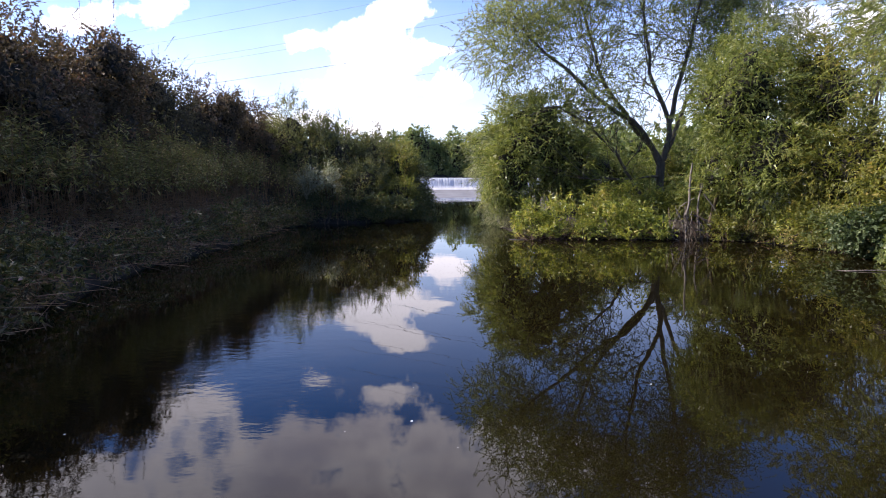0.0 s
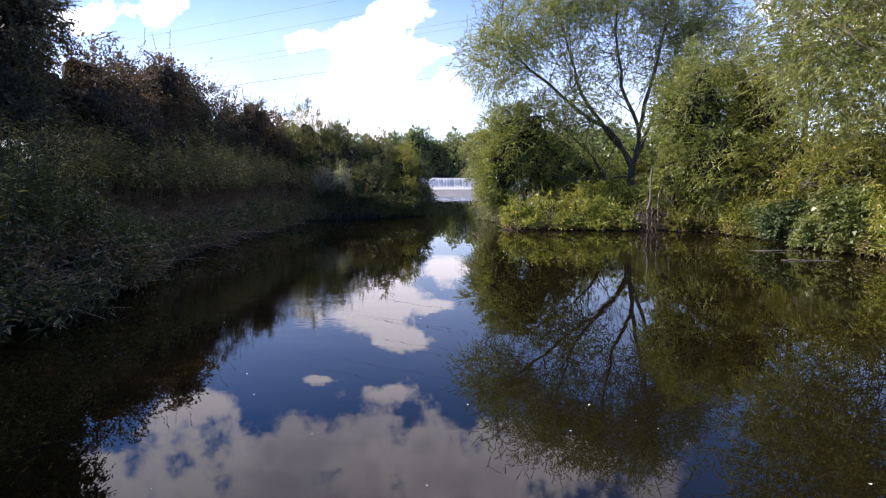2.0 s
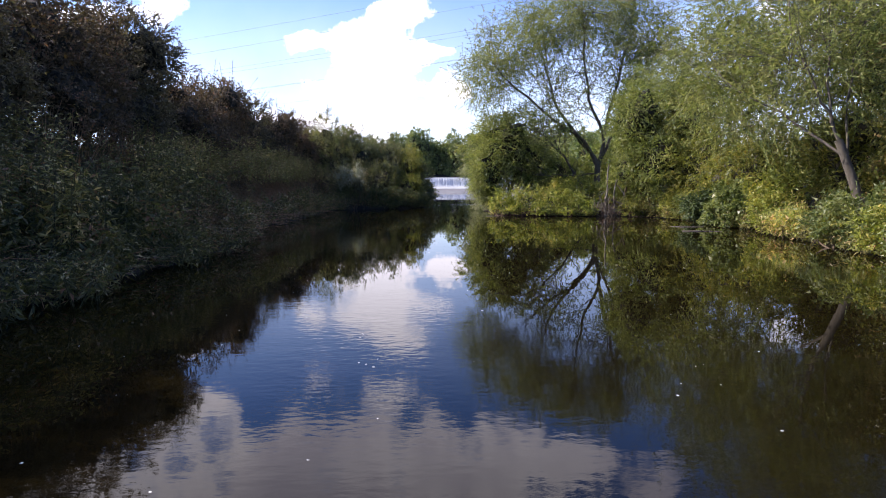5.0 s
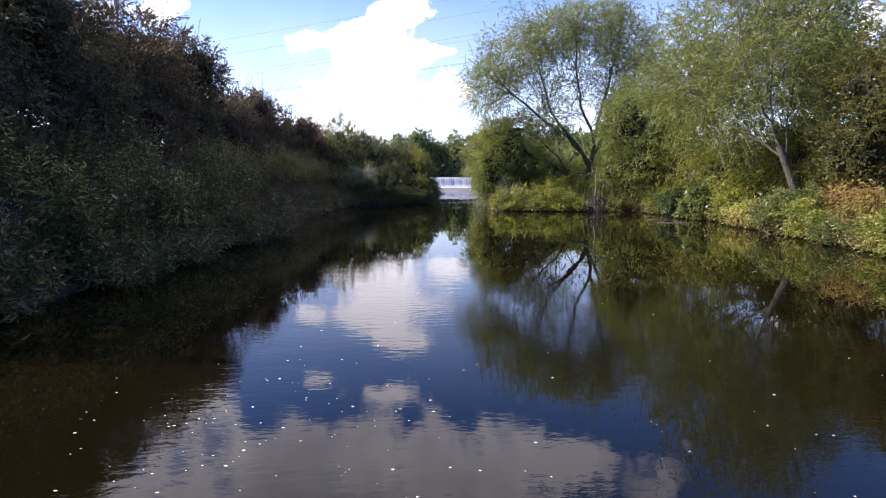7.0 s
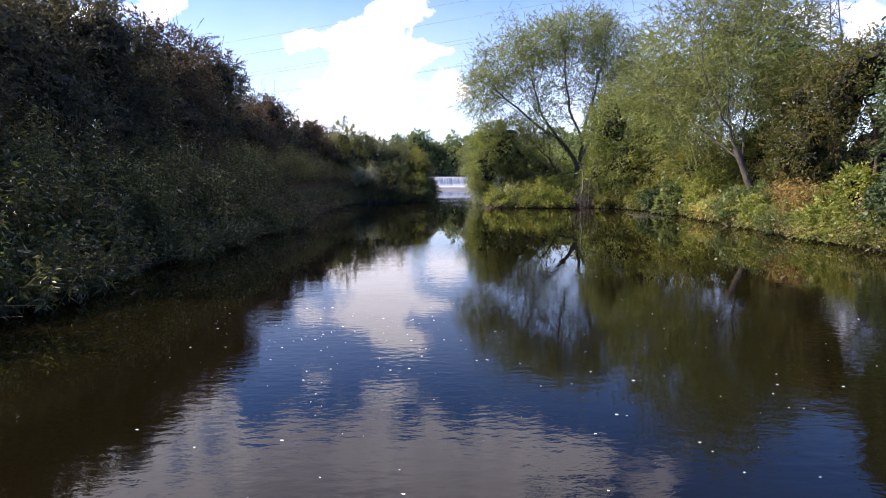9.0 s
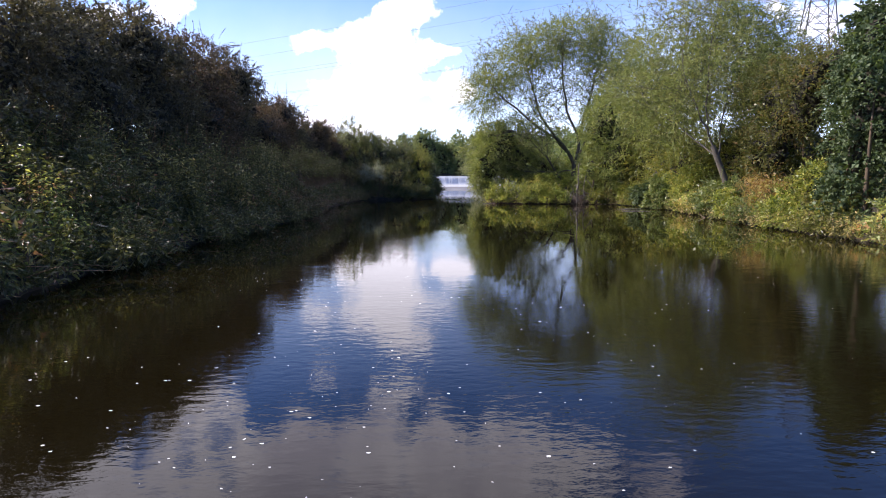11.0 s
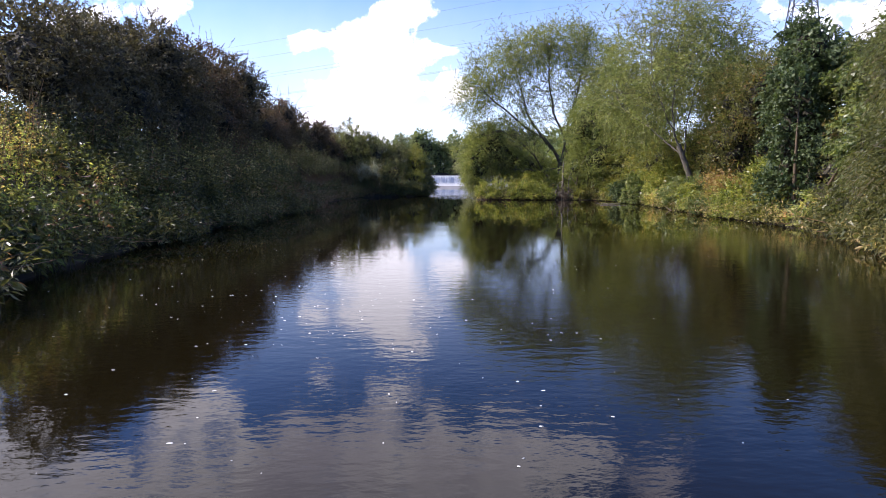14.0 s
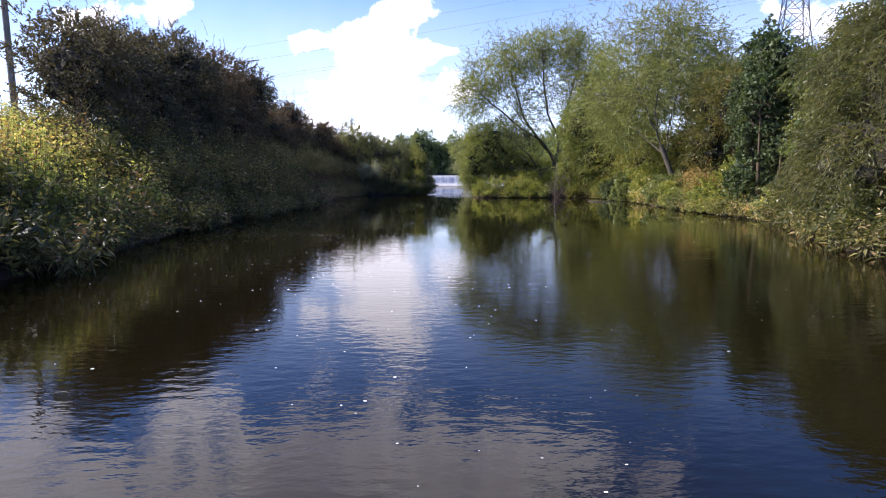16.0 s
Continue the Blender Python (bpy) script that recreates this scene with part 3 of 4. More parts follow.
# along the bank: x, y, top, half width, autumn colour
for k, (x, y, top, wide, red) in enumerate((
        (-10.1, -5.4, 6.4, 1.9, 0), (-10.4, -2.2, 7.1, 2.2, 0), (-10.7, 1.4, 7.5, 2.5, 0), (-10.9, 5.6, 7.9, 2.6, 1), (-11.6, 10.0, 8.2, 2.7, 0),
        (-11.0, 14.4, 6.9, 2.4, 1), (-11.6, 18.6, 7.3, 2.4, 1), (-11.7, 22.6, 7.4, 2.3, 0), (-11.0, 26.0, 6.9, 2.1, 1),
        (-10.3, 29.4, 6.5, 2.0, 1), (-11.0, 33.6, 6.5, 2.4, 0))):
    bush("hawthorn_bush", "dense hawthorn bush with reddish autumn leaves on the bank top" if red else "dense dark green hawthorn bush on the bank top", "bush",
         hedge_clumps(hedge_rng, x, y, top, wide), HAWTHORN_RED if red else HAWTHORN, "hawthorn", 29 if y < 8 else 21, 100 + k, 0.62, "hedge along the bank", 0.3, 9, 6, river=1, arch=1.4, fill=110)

# ---------------- left bank: headland of sallows ----------------
for k, (label, mat, sp, clumps, dens, whips) in enumerate((
        ("tall bushy sallow with pale upright shoots", OSIER, "sallow", [(-8.7, 32.4, 4.0, 1.8, 1.8, 2.5), (-7.6, 31.5, 3.0, 1.6, 1.5, 2.3), (-7.2, 33.0, 4.0, 1.3, 1.3, 1.9)], 36, 11),
        ("broad sallow bush over the water, leaves coloured as in shade", SALLOW_SHADED, "sallow", [(-6.0, 32.6, 3.1, 1.7, 1.8, 2.2), (-6.4, 30.4, 1.9, 1.6, 1.4, 1.5)], 38, 9),
        ("broad sallow bush over the water, leaves coloured as in shade", SALLOW_SHADED, "sallow", [(-4.1, 33.0, 3.0, 1.6, 1.8, 2.2), (-4.4, 30.8, 1.7, 1.5, 1.3, 1.5)], 38, 9),
        ("low yellowing sallow bush at the point", SALLOW, "sallow", [(-2.5, 33.2, 2.6, 1.3, 1.7, 1.9), (-2.3, 31.2, 1.3, 1.2, 1.1, 1.2)], 38, 6),
        ("low leafy bush hanging over the water", SALLOW_SHADED, "willow", [(-1.5, 33.0, 1.5, 0.9, 1.3, 1.4), (-1.1, 31.9, 0.8, 0.7, 0.9, 0.8)], 40, 6),
        ("low leafy bush at the foot of the headland, coloured as in shade", SALLOW_SHADED, "herb", [(-6.3, 28.6, 0.8, 1.0, 0.9, 0.9), (-4.9, 29.0, 0.8, 1.0, 0.8, 0.9)], 40, 4),
        ("low leafy bush at the foot of the headland, coloured as in shade", SALLOW_SHADED, "herb", [(-3.5, 29.1, 0.75, 1.0, 0.8, 0.85), (-2.3, 29.9, 0.7, 0.9, 0.8, 0.8), (-1.5, 30.9, 0.6, 0.7, 0.8, 0.7)], 40, 4),
        ("silvery grey willow bush with upright shoots", SILVER, "sallow", [(-6.1, 28.5, 2.1, 1.1, 0.8, 0.75)], 34, 26))):
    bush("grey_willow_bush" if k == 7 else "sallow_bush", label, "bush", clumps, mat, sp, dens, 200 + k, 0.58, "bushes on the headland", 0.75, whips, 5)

# ---------------- left bank: tall weeds ----------------
weed_rng = np.random.default_rng(11)


def bank_strip(n, y0, y1, d0, d1, side=-1):
    """Places on a bank between two distances from the water's edge."""
    y = weed_rng.uniform(y0, y1, n)
    d = weed_rng.uniform(d0, d1, n)
    x = left_edge(y) - d if side < 0 else right_edge(y) + d
    return np.column_stack([x, y])


def clumped(n, y0, y1, d0, d1, size=0.28):
    """Places on the left bank in tufts with gaps between."""
    c = bank_strip(max(n // 22, 1), y0, y1, d0, d1)
    return c[weed_rng.integers(0, len(c), n)] + weed_rng.normal(size=(n, 2)) * size


def heights(n, lo, hi):
    """Uneven heights that rise and fall in patches along the bank."""
    wave = 0.5 + 0.5 * np.sin(xy[:, 1] * 1.7 + 2.0 * np.sin(xy[:, 0] * 1.9)) * np.sin(xy[:, 1] * 0.6 + xy[:, 0])
    return (lo + (hi - lo) * (0.55 * weed_rng.random(n) + 0.6 * wave)) * np.where(weed_rng.random(n) < 0.06, 1.25, 1.0)


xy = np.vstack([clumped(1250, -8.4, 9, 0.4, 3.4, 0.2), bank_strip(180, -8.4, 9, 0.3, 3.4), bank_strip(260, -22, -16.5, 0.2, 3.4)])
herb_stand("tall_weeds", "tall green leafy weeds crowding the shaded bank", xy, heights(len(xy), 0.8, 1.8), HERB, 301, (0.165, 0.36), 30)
xy = np.vstack([clumped(900, 8.5, 29, 1.4, 3.8, 0.35), bank_strip(550, 8.5, 29, 1.3, 3.8)])
herb_stand("tall_weeds", "tall weeds with drooping leaves and bare stalks below", xy, heights(len(xy), 1.7, 2.35), WILLOWHERB, 302, (0.22, 0.25), 28, low=0.6, stalk_mat=STALK)
xy = np.vstack([clumped(240, -8, 9, 0.3, 2.6, 0.22)])
herb_stand("nettle_stand", "taller pale-tipped weeds standing out of the bank growth", xy, heights(len(xy), 1.3, 2.1), WILLOWHERB, 306, (0.20, 0.30), 22, low=0.4)
xy = np.vstack([clumped(260, 4, 29, -0.2, 1.6, 0.3), bank_strip(170, 4, 29, -0.2, 1.2)])
herb_stand("bank_weeds", "low weeds sprawling at the water's edge", xy, heights(len(xy), 0.5, 1.0), DRY_HERB, 303, (0.16, 0.30), 24, lean=0.4)
xy = clumped(330, 3, 29, -0.1, 1.3, 0.3)
herb_stand("bank_weeds", "green weeds in patches between the dead stalks", xy, heights(len(xy), 0.45, 0.95), HERB, 307, (0.15, 0.30), 24, lean=0.35)
xy = clumped(420, 3, 27, 0.5, 2.6, 0.4)
herb_stand("withered_weeds", "red-brown withered weeds collapsed over the bank", xy, heights(len(xy), 0.4, 0.9), DRY_HERB, 308, (0.18, 0.24), 22, lean=0.6, stalk_mat=STALK)
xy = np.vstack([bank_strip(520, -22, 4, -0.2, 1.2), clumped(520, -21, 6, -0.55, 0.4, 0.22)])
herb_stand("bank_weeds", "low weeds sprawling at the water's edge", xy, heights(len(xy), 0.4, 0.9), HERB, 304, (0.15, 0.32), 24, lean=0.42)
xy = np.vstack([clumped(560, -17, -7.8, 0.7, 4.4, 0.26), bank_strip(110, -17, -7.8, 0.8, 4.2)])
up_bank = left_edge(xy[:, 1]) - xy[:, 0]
herb_stand("flowering_weeds", "sunlit yellow-green weeds with a few red stems", xy, heights(len(xy), 1.1, 1.6) * np.interp(up_bank, [0, 1.5, 4.5], [0.75, 1.0, 0.6]), HERB_SUNLIT, 305, (0.125, 0.40), 38)
xy = np.vstack([clumped(170, -17, -7.4, 0.0, 1.5, 0.24), bank_strip(110, -17, -7.4, 0.0, 1.1)])
herb_stand("nettle_stand", "fresh green broad-leaved weeds below the sunlit ones", xy, heights(len(xy), 0.55, 1.0), FRESH, 309, (0.125, 0.44), 32, lean=0.25)
xy = clumped(420, -22, -10, 2.4, 5.2, 0.3)
herb_stand("dry_grass", "pale straw-coloured dry grass on the bank top", xy, heights(len(xy), 0.9, 1.5), STRAW, 310, (0.34, 0.05), 16, lean=0.22, low=0.1, stalk_mat=STALK)


def litter(name, label, xy, length, radius, mat, seed, rise=0.25):
    """Fallen stalks lying about on a bank."""
    rng = np.random.default_rng(seed)
    n = len(xy)
    z = np.maximum(land(xy[:, 0], xy[:, 1]), 0.0) + rng.uniform(0.02, 0.3, n)
    a = np.column_stack([xy, z])
    d = rand_dirs(rng, n)
    d[:, 2] = rng.uniform(-rise, rise, n)
    v, f = rods(a, a + unit(d) * rng.uniform(0.4, 1.0, (n, 1)) * length, np.full(n, radius), np.full(n, radius * 0.5))
    v[:, 2] = np.maximum(v[:, 2], 0.01)
    return tagged(new(name, mesh_of(name, v, f, mat)), label, "plant litter", kind="stuff")


def hanging_stems(seed, n, y0, y1):
    """Bare brown stems leaning out of the foot of the hedge."""
    rng = np.random.default_rng(seed)
    y = rng.uniform(y0, y1, n)
    x = left_edge(y) - rng.uniform(2.6, 3.6, n)
    a = np.column_stack([x, y, rng.uniform(1.6, 2.2, n)])
    b = a + np.column_stack([rng.uniform(-0.1, 0.5, n), rng.normal(size=n) * 0.25, rng.uniform(0.7, 1.5, n)])
    v, f = rods(a, b, np.full(n, 0.009), np.full(n, 0.004))
    tagged(new("bare_stems", mesh_of("bare_stems", v, f, STALK)), "bare brown stems leaning against the hedge", "plant stems", kind="stuff")


hanging_stems(341, 320, -7.5, 9)
xy = clumped(140, -15, -7.6, 0.9, 4.0, 0.4)
herb_stand("dock_plants", "rusty brown dock seed heads above the weeds", xy, heights(len(xy), 1.2, 1.7), RUST, 342, (0.10, 0.30), 26, low=0.55, stalk_mat=STALK)
clump_rng = np.random.default_rng(77)
for k, y in enumerate((-19.5, -17, -14.8, -12.6, -10.4, -8.4, -6.2, -4.0, -1.8, 0.4, 2.6, 5.0, 7.4, 9.6, 12.0, 14.4, 16.8, 19.2, 21.8, 24.4, 26.6)):
    r = clump_rng.uniform(0.55, 0.95)
    x = float(left_edge(y)) - clump_rng.uniform(0.1, 0.5)
    h = clump_rng.uniform(0.45, 0.85)
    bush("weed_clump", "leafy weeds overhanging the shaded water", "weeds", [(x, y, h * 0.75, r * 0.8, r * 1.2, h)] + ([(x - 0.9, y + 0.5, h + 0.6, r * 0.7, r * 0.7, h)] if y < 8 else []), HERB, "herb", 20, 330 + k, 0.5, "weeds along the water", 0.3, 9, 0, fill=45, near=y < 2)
litter("fallen_stalks", "brown dead stalks lying tangled on the bank", bank_strip(1500, 4, 26, 0.0, 2.4), 1.5, 0.009, STALK, 311)
litter("fallen_stalks", "brown dead stalks lying tangled on the bank", bank_strip(350, -15, 2, 0.0, 1.2), 1.1, 0.007, STALK, 390)

# ---------------- right bank: the large willow ----------------
def grow(rng, start, way, length, radius, level, limbs, ends, bend=0.25, rise=0.1):
    """One branch and, from it, smaller ones; the leafy ends are gathered."""
    n = 6
    pts, p, d = [start], np.array(start, float), np.array(way, float)
    for _ in range(n - 1):
        d = unit(d + rng.normal(size=3) * bend * 0.35 + np.array([0, 0, rise * 0.3]))
        p = p + d * length / (n - 1)
        pts.append(p.copy())
    limbs.append(tube(pts, np.linspace(radius, radius * 0.45, n), 6 if radius > 0.04 else 4))
    if level == 0:
        ends.append((pts[2], d))
        ends.append((pts[4], d))
        ends.append((pts[-1], d))
        return
    for k in range(4 if level > 1 else 5):
        i = 2 + k % 4
        side = unit(d * 0.8 + rand_dirs(rng, 1)[0] * 0.85 + np.array([0, 0, 0.15]))
        grow(rng, pts[i], side, length * rng.uniform(0.5, 0.75), radius * 0.5, level - 1, limbs, ends, bend, rise)


def limbed_tree(name, label, trunk, limbs_at, mat, species, twigs_per_end, seed, sprays=(), twig_len=1.0, scatter=0.5, lift=0.25):
    """A tree with a trunk and named limbs given by their bends; side branches and leafy twigs grow from these."""
    rng = np.random.default_rng(seed)
    size, wide, per, tl, droop, spread = SPECIES[species]
    root = thing(name, label, "tree")
    pts = smooth_path(trunk[0], 9)
    r = np.linspace(trunk[1], trunk[2], 9)
    r[0] *= 1.5
    v, f = tube(pts, r, 10)
    part("trunk", mesh_of("trunk", v, f, BARK, True), root)
    ends = []
    for line, r0, r1, level in limbs_at:
        pts = smooth_path(line, 12)
        pts[1:-1] += rng.normal(size=(10, 3)) * 0.04
        v, f = tube(pts, np.linspace(r0, r1, 12), 8)
        part("limb", mesh_of("limb", v, f, BARK, True), root)
        small = []
        for i in range(4, 12):
            d = unit(pts[min(i + 1, 11)] - pts[i - 1])
            for _ in range(2):
                w = unit(d * 0.6 + rand_dirs(rng, 1)[0] * 0.9 + np.array([0, 0, 0.2]))
                grow(rng, pts[i], w, rng.uniform(1.4, 2.4), r1 * 0.8, level, small, ends)
        v, f = joined(small)
        tagged(part("branchwork", mesh_of("branchwork", v, f, BARK, True), root), kind="stuff")
    E = np.repeat(np.array([e[0] for e in ends]), twigs_per_end, 0)
    D = np.repeat(np.array([e[1] for e in ends]), twigs_per_end, 0)
    for c in sprays:
        p, out = shell_points(rng, c[:6], c[6], 0.45)
        E, D = np.vstack([E, np.repeat(p, 4, 0)]), np.vstack([D, np.repeat(out, 4, 0)])
    n = len(E)
    st = E + rng.normal(size=(n, 3)) * scatter
    way = unit(D * 0.5 + rand_dirs(rng, n) * 0.6 + np.array([0, 0, lift]))
    ln = tl * twig_len * rng.uniform(0.5, 1.3, n)
    v, end = twig_leaves(rng, st, way, ln, per, (size, wide), droop, spread, blades)
    v = keep_dry(v, 3)
    part("crown", mesh_of("crown", v, np.arange(len(v)).reshape(-1, 3), mat), root)
    bare = rng.random(n) < 0.4
    v, f = rods(st[bare], end[bare], np.full(bare.sum(), 0.007), np.full(bare.sum(), 0.002))
    tagged(part("twigwork", mesh_of("twigwork", v, f, TWIG), root), kind="stuff")
    return root


limbed_tree("willow_tree", "tall crack willow with a forked leaning trunk and airy crown",
            ([(9.7, 24.8, -0.1), (9.5, 25.0, 1.4), (9.5, 25.0, 3.0)], 0.22, 0.17),
            [([(9.5, 25.0, 2.7), (8.6, 24.8, 4.3), (7.1, 24.6, 5.2), (5.4, 24.3, 6.5), (3.7, 24.2, 7.8), (2.8, 24.2, 9.0)], 0.13, 0.035, 1),
             ([(9.5, 25.0, 3.0), (8.1, 25.2, 4.8), (6.9, 25.3, 6.6), (6.4, 25.6, 8.6), (5.6, 26.0, 10.8)], 0.12, 0.035, 1),
             ([(9.6, 25.0, 3.0), (9.8, 25.1, 4.6), (9.0, 25.0, 6.4), (8.5, 24.8, 8.4), (8.2, 24.6, 11.6)], 0.13, 0.035, 1),
             ([(9.8, 25.1, 4.5), (10.4, 25.4, 6.9), (11.1, 25.8, 9.0), (11.6, 26.0, 12.0)], 0.115, 0.035, 1),
             ([(9.7, 25.2, 3.2), (11.0, 26.4, 5.5), (12.6, 27.0, 8.2), (13.2, 27.2, 10.6)], 0.11, 0.035, 1),
             ([(8.6, 24.7, 1.2), (8.3, 24.6, 1.9), (7.1, 24.4, 3.5), (6.3, 24.3, 4.3), (4.7, 24.0, 5.2)], 0.085, 0.03, 1),
             ([(9.3, 24.8, 2.3), (7.6, 24.3, 2.2), (5.8, 23.8, 2.2)], 0.05, 0.02, 0)],
            WILLOW, "willow", 3, 401, [(2.8, 24.5, 7.8, 1.8, 2.0, 1.5, 290), (4.4, 25.0, 9.8, 2.0, 2.2, 1.5, 350), (6.9, 25.2, 11.3, 2.2, 2.4, 1.6, 430), (9.6, 25.5, 11.9, 2.3, 2.4, 1.5, 430),
                                   (12.0, 26.0, 11.0, 2.2, 2.4, 1.9, 390), (13.4, 26.0, 8.4, 1.8, 2.2, 2.0, 330), (11.6, 24.6, 7.0, 1.4, 1.6, 1.6, 144)], scatter=0.38)

bush("willow_bush", "rounded green willow bush with hanging leafy sprays", "bush",
     [(4.0, 25.6, 4.2, 2.4, 1.9, 2.3), (3.0, 25.0, 2.6, 1.6, 1.5, 1.8), (5.4, 25.4, 2.8, 1.7, 1.5, 1.9)], WILLOW, "willow", 50, 405, 0.5, "", 0.2, 6, fill=90)
bush("willow_bush", "pale thin willow bush hanging over the channel", "bush",
     [(2.2, 27.6, 3.2, 1.2, 1.3, 1.9), (2.7, 27.0, 1.3, 1.1, 1.2, 1.4), (2.9, 25.6, 0.8, 0.8, 1.0, 0.9)], WILLOW_GREY, "weeping", 52, 403, 0, "", 0.2, 3, 1)
bush("willow_bush", "dense olive willow thicket behind the tree", "bush",
     [(7.5, 27.5, 2.2, 2.4, 1.6, 2.0), (11.5, 27.0, 2.4, 2.4, 1.8, 2.2)], WILLOW, "willow", 34, 404, 0.6, "", 0.3, 3)
bush("willow_bush", "leafy suckers round the foot of the willow", "bush",
     [(7.2, 23.2, 1.1, 1.1, 0.8, 1.1), (8.7, 23.2, 1.0, 0.9, 0.7, 1.0), (9.7, 22.7, 1.1, 0.8, 0.7, 1.1), (11.3, 22.8, 1.3, 1.1, 1.0, 1.4), (11.0, 25.8, 2.0, 1.1, 0.8, 1.5)], YELLOW, "willow", 40, 406, 0.6, "", 0.4, 5)
# low yellow growth at the water
for k, (x, y, r, h) in enumerate(((3.2, 21.2, 0.8, 0.85), (4.5, 21.2, 1.0, 0.95), (5.9, 21.0, 1.0, 0.9), (7.2, 21.1, 0.9, 0.75), (3.9, 20.75, 0.7, 0.45), (5.2, 20.65, 0.7, 0.42), (6.6, 20.5, 0.7, 0.42))):
    bush("yellow_bush", "low yellow-green willow scrub at the water's edge", "bush", [(x, y, h * 0.75, r, 0.8, h)], YELLOW, "herb", 30, 410 + k, 0.5, "yellow scrub", 0.55, 26, 3, fill=60)


for k, (x, y, r, h, mat) in enumerate(((7.8, 20.5, 0.6, 0.5, YELLOW), (9.95, 20.2, 0.65, 0.55, SALLOW), (10.8, 19.6, 0.7, 0.7, OLIVE_HAWTHORN), (11.5, 18.9, 0.7, 0.8, YELLOW), (11.7, 17.8, 0.8, 0.8, SALLOW), (11.9, 16.7, 0.8, 0.8, FRESH), (10.4, 21.2, 0.7, 0.8, SALLOW))):
    bush("scrub_bush", "low leafy scrub over the dark water's edge", "bush", [(x, y, h * 0.8, r, 0.75, h)], mat, "herb", 32, 430 + k, 0.5, "scrub along the bank", 0.5, 18, 3, fill=60)


FLOATERS = (
    [(2.4, 20.45, 0.0), (2.9, 20.5, 0.012), (3.4, 20.6, 0.006)],
    [(9.3, 13.3, -0.02), (9.9, 13.2, 0.02), (10.7, 13.1, 0.03)],
    [(9.0, 11.2, 0.0), (9.6, 11.1, 0.015), (10.4, 11.0, 0.0)],
)


def snag():
    """A bleached broken stump over a tangle of bare roots."""
    rng = np.random.default_rng(7)
    root = thing("dead_stump", "bleached broken willow stump on tangled bare roots", "dead tree")
    pts = smooth_path([(8.86, 20.5, 0.2), (8.72, 20.4, 0.75), (8.80, 20.32, 1.3), (8.76, 20.25, 2.0), (8.79, 20.2, 2.75)], 13)
    v, f = tube(pts, np.array([0.034, 0.036, 0.034, 0.038, 0.042, 0.04, 0.044, 0.04, 0.042, 0.038, 0.04, 0.036, 0.024]), 8)
    part("stump", mesh_of("stump", v, f, DEADWOOD, True), root)
    for k in range(34):
        x0, z0 = rng.normal(8.85, 0.28), rng.uniform(0.35, 1.25)
        reach = rng.normal(0, 0.45)
        e = np.array([x0 + reach, rng.uniform(19.95, 20.5), -0.08])
        m = np.array([x0 + reach * rng.uniform(0.1, 1.3), rng.uniform(20.1, 20.5), z0 * rng.uniform(0.35, 0.75)])
        pts = smooth_path([(x0, 20.5, z0), m, e], 8)
        pts[1:-1] += rng.normal(size=(6, 3)) * 0.03
        thick = rng.uniform(0.010, 0.026)
        v, f = tube(pts, np.linspace(thick, thick * 0.55, 8), 5)
        part("bare_root", mesh_of("bare_root", v, f, (DEADWOOD, TWIG, BARK)[k % 3], True), root)
    for line, rad in (([(9.35, 20.4, 1.65), (9.75, 20.35, 1.1), (10.1, 20.25, 0.35)], 0.03), ([(9.3, 20.6, 0.2), (9.25, 20.6, 1.4), (9.6, 20.8, 2.5)], 0.035), ([(9.1, 20.6, 1.5), (8.5, 20.5, 1.1), (8.2, 20.3, 0.2)], 0.02)):
        v, f = tube(smooth_path(line, 8), np.linspace(rad, rad * 0.6, 8), 6)
        part("dead_branch", mesh_of("dead_branch", v, f, DEADWOOD, True), root)


snag()
for line in (FLOATERS):
    v, f = tube(smooth_path(line, 8), np.linspace(0.022, 0.008, 8), 5)
    tagged(new("floating_branch", mesh_of("floating_branch", v, f, DEADWOOD, True)), "thin bleached branch floating at the bank", "branch", "branches in the water")
litter("driftwood_twigs", "bare brown twigs caught along the water's edge", np.column_stack([weed_rng.uniform(2.8, 11, 900), weed_rng.uniform(20.1, 21.0, 900)]), 0.55, 0.007, ROOTLET, 421, 0.9)

# ---------------- right bank: bushes from the willow downstream ----------------
def y0_of(clumps):
    return min(c[1] for c in clumps)


